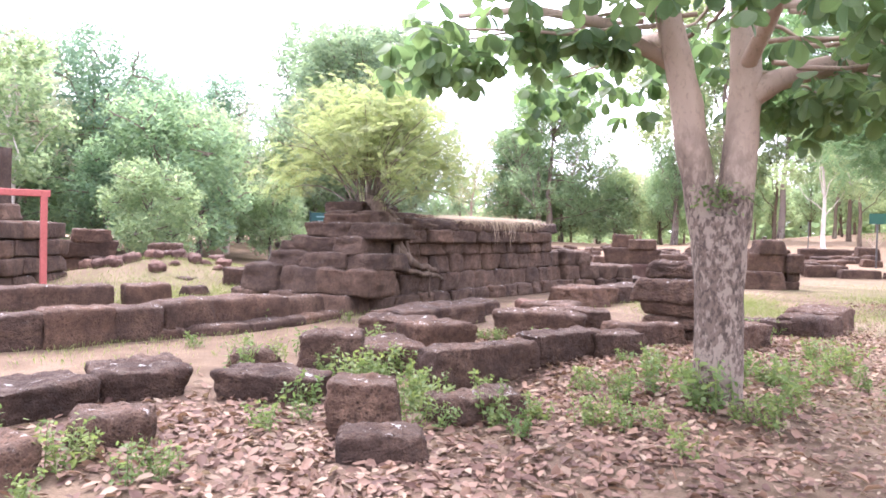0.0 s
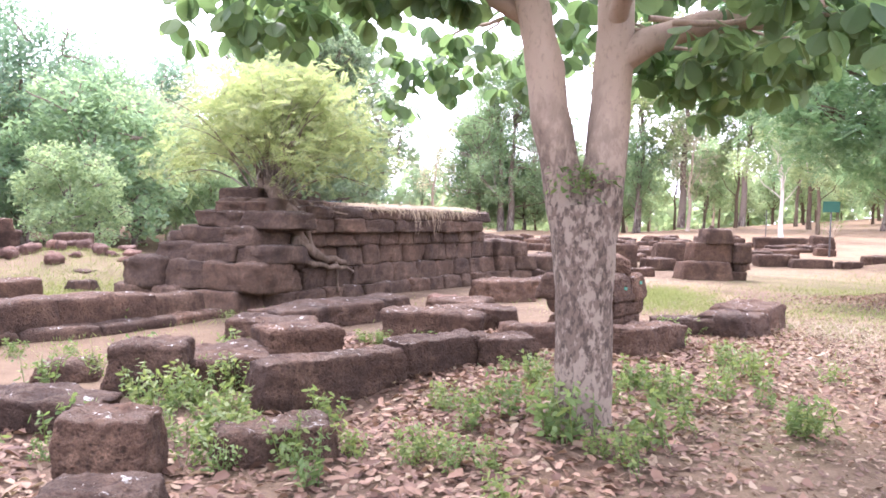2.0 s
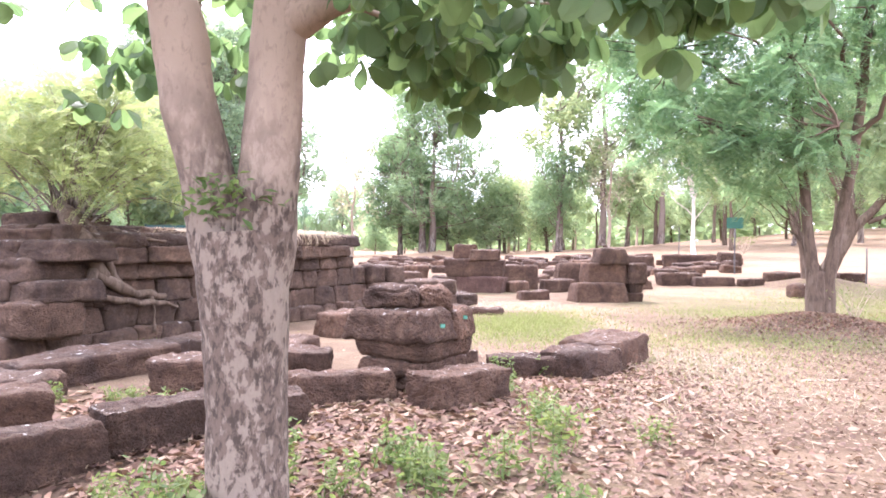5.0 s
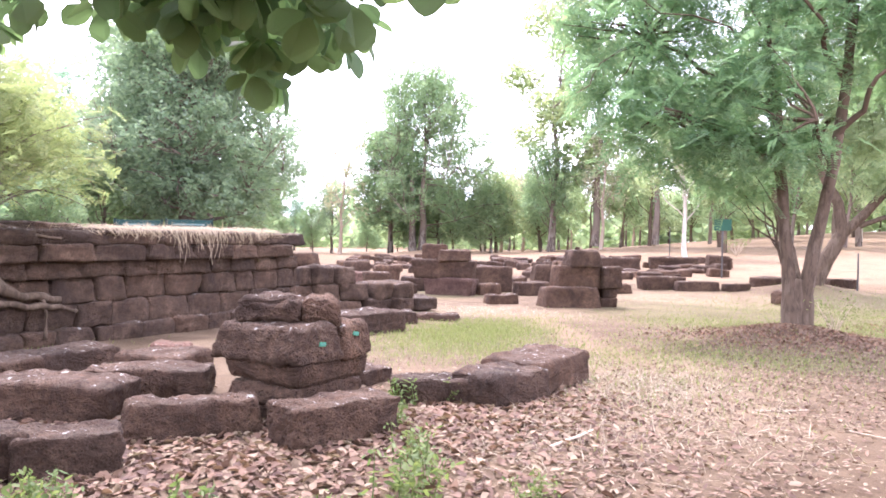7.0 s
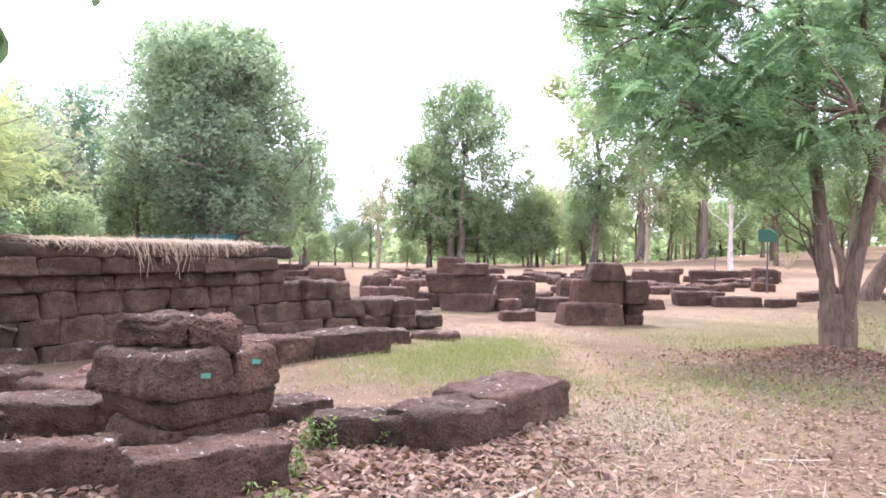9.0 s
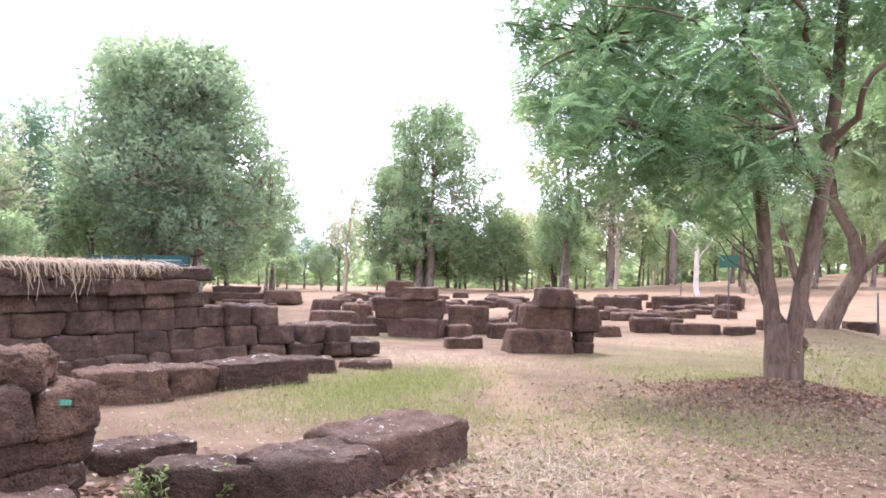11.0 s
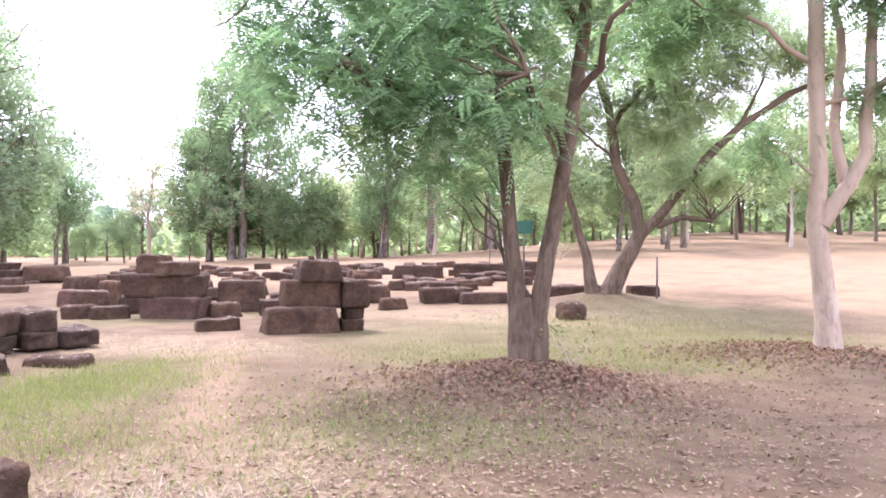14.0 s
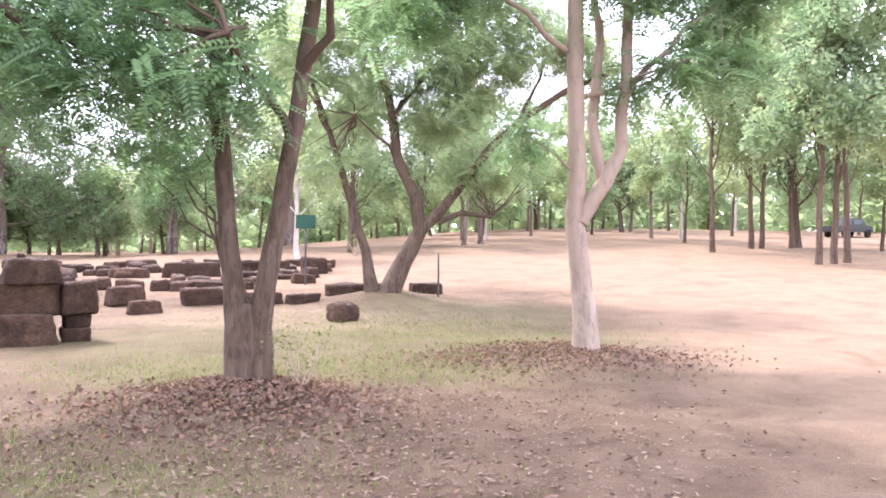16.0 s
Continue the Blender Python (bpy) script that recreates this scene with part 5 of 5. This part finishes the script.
# ---- plants, leaves and grass on the ground ----
def weeds():
    rng = random.Random(8)
    kinds = []
    for k in range(5):
        gen = np.random.default_rng(60 + k)
        root = empty("weed_plant", 0, 0, -30)
        tv, tq, pts = [], [], []
        for s in range(6):
            a, lean, h = gen.uniform(0, 6.28), gen.uniform(0.02, 0.16), gen.uniform(0.16, 0.34)
            base = Vector((gen.normal() * 0.06, gen.normal() * 0.06, -0.02))
            tip = base + Vector((lean * math.cos(a), lean * math.sin(a), h))
            tube_arrays([base.lerp(tip, i / 3) for i in range(4)], [0.004, 0.0035, 0.003, 0.002], 4, tv, tq)
            for i in range(24):
                pts.append(np.array(base.lerp(tip, 0.2 + 0.8 * i / 23)) + gen.normal(size=3) * (0.028, 0.028, 0.008))
        tagged(part("stem_work", fast_mesh("stem_work", [tuple(v) for v in tv], tq, LEAF_WEED), root), kind="stuff")
        v, q = oval_leaves(np.array(pts), 0.054, 0.021, gen, 0.55, 0.2, 0.25)
        tagged(part("foliage", fast_mesh("foliage", v, q, LEAF_WEED), root), kind="stuff")
        tagged(root, "leafy bright green weed growing among fallen leaves", "weed", "weeds")
        kinds.append(root)
    # clusters: centre, spread, how many, size
    for cx, cy, sx, sy, count, size in ((-3.3, 5.6, 0.4, 0.5, 34, 1.0), (-2.4, 4.75, 0.3, 0.25, 8, 0.9), (-1.65, 6.1, 0.35, 0.45, 9, 0.8), (-2.75, 5.15, 0.3, 0.4, 10, 0.9), (-3.2, 4.4, 0.2, 0.2, 5, 0.8), (-0.7, 7.4, 0.7, 0.5, 26, 1.0), (-0.1, 8.6, 0.5, 0.5, 16, 1.0), (-0.95, 6.1, 0.35, 0.25, 12, 1.1), (-1.5, 6.6, 0.5, 0.5, 10, 0.9),
                                        (-0.45, 9.8, 0.35, 0.4, 8, 0.9), (-4.7, 7.2, 0.4, 0.4, 8, 0.9), (-3.7, 8.7, 0.3, 0.35, 14, 0.75), (-4.0, 3.2, 0.5, 0.4, 9, 0.8), (-4.9, 6.2, 0.5, 0.4, 8, 0.9), (-3.6, 3.0, 0.4, 0.3, 5, 0.7), (-0.7, 11.3, 0.3, 0.3, 5, 0.8), (-2.2, 7.2, 0.4, 0.8, 7, 0.8), (-6.3, 7.6, 0.4, 0.8, 7, 0.8), (-1.6, 5.4, 0.5, 0.4, 12, 0.8)):
        for _ in range(int(count * 0.45)):
            x, y = rng.gauss(cx, sx), rng.gauss(cy, sy)
            ob = copy_thing(kinds[rng.randrange(5)], pose(x, y, ground_z(x, y), 0, 0, rng.uniform(0, 360)))
            s = size * rng.uniform(0.7, 1.25)
            ob.matrix_basis = ob.matrix_basis @ Matrix.Diagonal((s, s, s, 1))
    for k in kinds:
        for o in (*k.children_recursive, k):
            bpy.data.objects.remove(o)


weeds()


def scatter_on_ground(name, areas, length, width, mat, seed, label, category, lift=0.012, up=0.75, heading=None, droop=0.0):
    rng = np.random.default_rng(seed)
    pts = []
    for cx, cy, sx, sy, count in areas:
        x, y = rng.normal(cx, sx, count), rng.normal(cy, sy, count)
        pts += [(a, b, ground_z(a, b) + lift + 0.008 * rng.random()) for a, b in zip(x, y)]
    if heading is None and width > 0.02:
        v, q = oval_leaves(np.array(pts), length, width, rng, up, 0.85)
    else:
        v, q = leaf_quads(np.array(pts), length, width, rng, droop, up, 0.45, heading)
    return tagged(new(name, fast_mesh(name, v, q, mat)), label, category, kind="stuff")


scatter_on_ground("fallen_leaves", ((-1.7, 6.8, 0.8, 1.1, 1900), (-2.0, 8.6, 0.6, 0.9, 1200), (-2.6, 3.5, 0.9, 0.6, 700), (-4.0, 3.9, 0.5, 0.7, 500), (-0.9, 10.6, 0.6, 0.7, 1500), (-0.1, 11.8, 0.5, 0.6, 900), (-0.3, 9.0, 0.9, 1.2, 900), (-1.2, 4.6, 0.9, 0.9, 900), (-3.7, 8.6, 0.5, 0.5, 700), (-2.9, 9.9, 0.5, 0.4, 700)),
                  0.092, 0.05, DRY_LEAF, 71, "dry curled reddish brown leaves strewn on the ground", "leaf litter")
scatter_on_ground("fallen_leaves", ((1.4, 7.6, 1.0, 2.2, 1300), (1.2, 12.0, 1.0, 2.0, 1100), (2.2, 15.5, 1.4, 1.6, 1000), (1.0, 17.5, 1.4, 1.6, 700), (4.5, 16.5, 1.3, 1.5, 700), (5.6, 19.0, 1.3, 1.4, 700), (0.3, 5.2, 0.8, 1.2, 1100), (3.2, 13.0, 0.9, 1.0, 900), (1.0, 9.0, 0.9, 1.5, 1500), (0.4, 11.2, 0.8, 1.0, 1200), (-1.5, 6.5, 1.0, 1.6, 2200), (-3.0, 3.8, 1.1, 0.8, 1500)),
                  0.05, 0.026, DRY_LEAF, 72, "small dry leaves thinly strewn on sandy soil", "leaf litter")
scatter_on_ground("fallen_leaves", ((1.2, 8.4, 1.0, 2.0, 1300), (1.6, 13.0, 1.2, 2.2, 1800), (2.6, 15.8, 1.5, 1.5, 1600), (4.6, 16.6, 1.4, 1.6, 1200), (-1.4, 6.6, 1.1, 1.6, 1500)),
                  0.042, 0.022, DRY_DARK, 76, "crumbled dark leaf bits on sandy soil", "leaf litter")
scatter_on_ground("leaf_mound", ((2.6, 18.8, 0.75, 0.68, 1900), (6.5, 22.0, 1.05, 0.65, 1500)),
                  0.062, 0.036, DRY_LEAF, 77, "heap of dry brown leaves around a tree foot", "leaf litter", 0.02, 0.5)
scatter_on_ground("leaf_mound", ((2.55, 18.8, 0.8, 0.72, 2600), (6.5, 22.0, 1.1, 0.7, 2000), (3.0, 18.3, 1.1, 0.9, 500)),
                  0.062, 0.036, DRY_DARK, 73, "heap of dark dry leaves around a tree foot", "leaf litter", 0.02, 0.5)
scatter_on_ground("fallen_leaves", ((-1.7, 6.8, 0.8, 1.1, 700), (-2.0, 8.6, 0.6, 0.9, 450), (-0.9, 10.6, 0.6, 0.7, 800), (-0.1, 11.8, 0.5, 0.6, 500), (-0.3, 9.0, 0.9, 1.2, 500), (-3.0, 3.8, 1.0, 0.8, 500), (-2.2, 9.9, 0.7, 0.5, 400)),
                  0.085, 0.046, DRY_PALE, 78, "pale bleached dry leaves strewn on the ground", "leaf litter")
scatter_on_ground("fallen_leaves", ((1.4, 9.0, 1.1, 2.4, 1500), (1.6, 13.5, 1.3, 1.8, 1500), (-1.6, 14.6, 1.0, 1.4, 900), (2.6, 16.0, 1.5, 1.6, 1100), (5.0, 17.0, 1.3, 1.6, 400), (0.4, 5.6, 0.9, 1.4, 700)),
                  0.05, 0.022, DRY_PALE, 79, "small pale leaf bits on sandy soil", "leaf litter")
scatter_on_ground("grass_tufts", ((-2.4, 16.9, 0.7, 1.5, 11000), (-0.9, 14.9, 0.7, 0.6, 2400), (-10.3, 10.8, 2.0, 1.3, 13000), (0.8, 17.2, 0.9, 1.2, 900), (2.4, 16.2, 1.2, 0.9, 1800), (4.8, 25.6, 2.0, 2.2, 8000), (4.4, 21.2, 1.2, 0.9, 3000), (1.4, 21.0, 1.2, 0.9, 2500), (-7.5, 6.0, 0.9, 1.2, 1500), (1.2, 14.6, 0.8, 1.6, 1600), (-14.2, 13.6, 1.2, 0.8, 4500), (-9.3, 8.4, 0.8, 1.0, 4000)),
                  0.075, 0.008, GRASS, 74, "short green and yellow grass tufts", "grass", 0.03, 0.2, np.array((0, 0, 2.0)), -0.4)
scatter_on_ground("straw", ((0.85, 13.4, 0.45, 0.7, 1700), (0.5, 11.0, 0.5, 0.8, 500), (1.8, 11.8, 0.6, 0.8, 500), (-3.2, 21.0, 1.2, 0.6, 900)),
                  0.26, 0.007, STRAW, 75, "scattered dry straw on sandy soil", "straw", 0.012, 0.9)


def stick(x, y, length, r, yaw, label):
    path = limb_path((0, 0, 0), (length, 0, 0.02), 0.06, 7, random.Random(int(x * 100)))
    ob = new("stick", tube_mesh("stick", path, r, r * 0.5, TWIG, 7))
    ob.matrix_world = pose(x, y, ground_z(x, y) + r, 0, 0, yaw)
    tagged(ob, label, "stick")


def shrub(x, y, size, seed, mat, label):
    gen = np.random.default_rng(seed)
    root = empty("shrub", x, y, ground_z(x, y))
    tv, tq = [], []
    tips = []
    for k in range(16):
        a, l = gen.uniform(0, 6.28), gen.uniform(0.5, 1.0) * size
        tip = Vector((math.cos(a) * l * 0.6, math.sin(a) * l * 0.6, l))
        tube_arrays(limb_path((0, 0, -0.03), tip, 0.15, 4, random.Random(seed + k)), [0.012 * size, 0.010 * size, 0.008 * size, 0.006 * size, 0.003 * size], 4, tv, tq)
        tips.append(np.array(tip))
    tagged(part("stem_work", fast_mesh("stem_work", [tuple(v) for v in tv], tq, TWIG), root), kind="stuff")
    pts = np.repeat(np.array(tips), 14, axis=0) + gen.normal(size=(16 * 14, 3)) * 0.16 * size
    v, q = oval_leaves(pts, 0.09 * size, 0.035 * size, gen, 0.5, 0.2, 0.1)
    tagged(part("foliage", fast_mesh("foliage", v, q, mat), root), kind="stuff")
    tagged(root, label, "shrub")


shrub(3.25, 18.9, 0.55, 90, GRASS, "small half-dry twiggy shrub at a tree foot")
block(2.98, 27.3, -0.06, 0.62, 0.5, 0.44, 25, n=14, label="rounded mossy dark stone lying in dry grass", group="", worn=0.14)
shrub(1.75, 50.0, 1.2, 91, LEAF_WEED, "small bright green shrub on the sandy field")
block(-1.95, 23.6, 1.36, 0.12, 0.1, 0.08, 20, n=4, label="small dark stone resting on a stacked block", group="", worn=0.03)


stick(0.46, 10.45, 0.62, 0.016, 70, "pale dry stick lying on the ground")
stick(1.9, 12.6, 0.5, 0.01, 20, "thin dry twig lying on the ground")
stick(2.6, 12.1, 0.4, 0.008, -40, "thin dry twig lying on the ground")


# ---- signs, posts, vehicle ----
def box_mesh(name, w, d, h, mat, bevel=0.006):
    bm = bmesh.new()
    bmesh.ops.create_cube(bm, size=1.0, matrix=Matrix.Diagonal((w, d, h, 1)))
    bmesh.ops.bevel(bm, geom=bm.edges[:], offset=bevel, segments=2, affect="EDGES")
    me = bpy.data.meshes.new(name)
    bm.to_mesh(me)
    bm.free()
    me.materials.append(mat)
    return me


def sign_post(x, y, yaw):
    root = empty("sign_post", x, y, ground_z(x, y), yaw)
    tagged(root, "small green sign board on a thin dark post", "sign")
    part("post", tube_mesh("post", [Vector((0, 0, -0.1)), Vector((0, 0, 1.0)), Vector((0, 0, 2.05))], 0.032, 0.03, STEEL, 8), root)
    ob = part("board", box_mesh("board", 0.6, 0.03, 0.42, GREEN_PAINT), root, "green painted board")
    ob.location = (0, -0.04, 1.95)


sign_post(1.25, 34.3, 5)


def thin_post(x, y, h, label):
    ob = new("post", tube_mesh("post", [Vector((0, 0, -0.1)), Vector((0.01, 0, h / 2)), Vector((0, 0, h))], 0.03, 0.026, STEEL, 8))
    ob.matrix_world = pose(x, y, ground_z(x, y))
    tagged(ob, label, "post")


thin_post(5.2, 31.0, 1.15, "thin dark stake standing in dry ground")
thin_post(-1.6, 47.0, 1.6, "thin dark post on the sandy field")


def notice_board(x, y, yaw):
    root = empty("notice_board", x, y, ground_z(x, y), yaw)
    tagged(root, "green notice board with pale unreadable lines in a dark frame", "notice board")
    for px in (-0.95, 0.95):
        ob = part("post", box_mesh("post", 0.1, 0.1, 2.2, GREEN_DARK), root)
        ob.location = (px, 0, 1.05)
    panel = part("panel", box_mesh("panel", 1.8, 0.05, 1.1, GREEN_BOARD), root)
    panel.location = (0, 0, 1.55)
    for k in range(4):
        ob = part("text_line", box_mesh("text_line", 1.3 - 0.15 * (k % 2), 0.008, 0.07, PALE_PRINT, 0.002), panel)
        ob.location = (0, -0.03, 0.35 - 0.22 * k)


notice_board(-20.6, 31.6, 35)
notice_board(-22.3, 30.4, 35)


def parked_car(x, y, yaw):
    root = empty("parked_car", x, y, ground_z(x, y), yaw)
    tagged(root, "dark pickup parked at the edge of the field", "car")
    profile = ((-2.4, 0.45), (-2.4, 0.95), (-0.6, 1.0), (-0.4, 1.65), (0.9, 1.68), (1.45, 1.08), (2.35, 0.95), (2.45, 0.5))
    bm = bmesh.new()
    left = [bm.verts.new((px, -0.85, pz)) for px, pz in profile]
    right = [bm.verts.new((px, 0.85, pz)) for px, pz in profile]
    bm.faces.new(left)
    bm.faces.new(right[::-1])
    for i in range(len(profile)):
        j = (i + 1) % len(profile)
        bm.faces.new((left[j], left[i], right[i], right[j]))
    bmesh.ops.recalc_face_normals(bm, faces=bm.faces[:])
    bmesh.ops.bevel(bm, geom=bm.edges[:], offset=0.06, segments=2, affect="EDGES")
    me = bpy.data.meshes.new("body")
    bm.to_mesh(me)
    bm.free()
    me.materials.append(CAR_PAINT)
    part("body", me, root)
    for side in (-1, 1):
        ob = part("window", box_mesh("window", 1.2, 0.02, 0.42, CAR_GLASS), root)
        ob.location = (0.25, side * 0.855, 1.35)
        for wx in (-1.5, 1.6):
            wheel = part("wheel", tube_mesh("wheel", [Vector((0, -0.1, 0)), Vector((0, 0, 0)), Vector((0, 0.1, 0))], 0.36, 0.36, RUBBER, 18), root)
            wheel.location = (wx, side * 0.8, 0.36)
            part("rim", tube_mesh("rim", [Vector((0, -0.11, 0)), Vector((0, 0, 0)), Vector((0, 0.11, 0))], 0.2, 0.2, STEEL, 14), wheel)


parked_car(43.1, 75.2, 25)
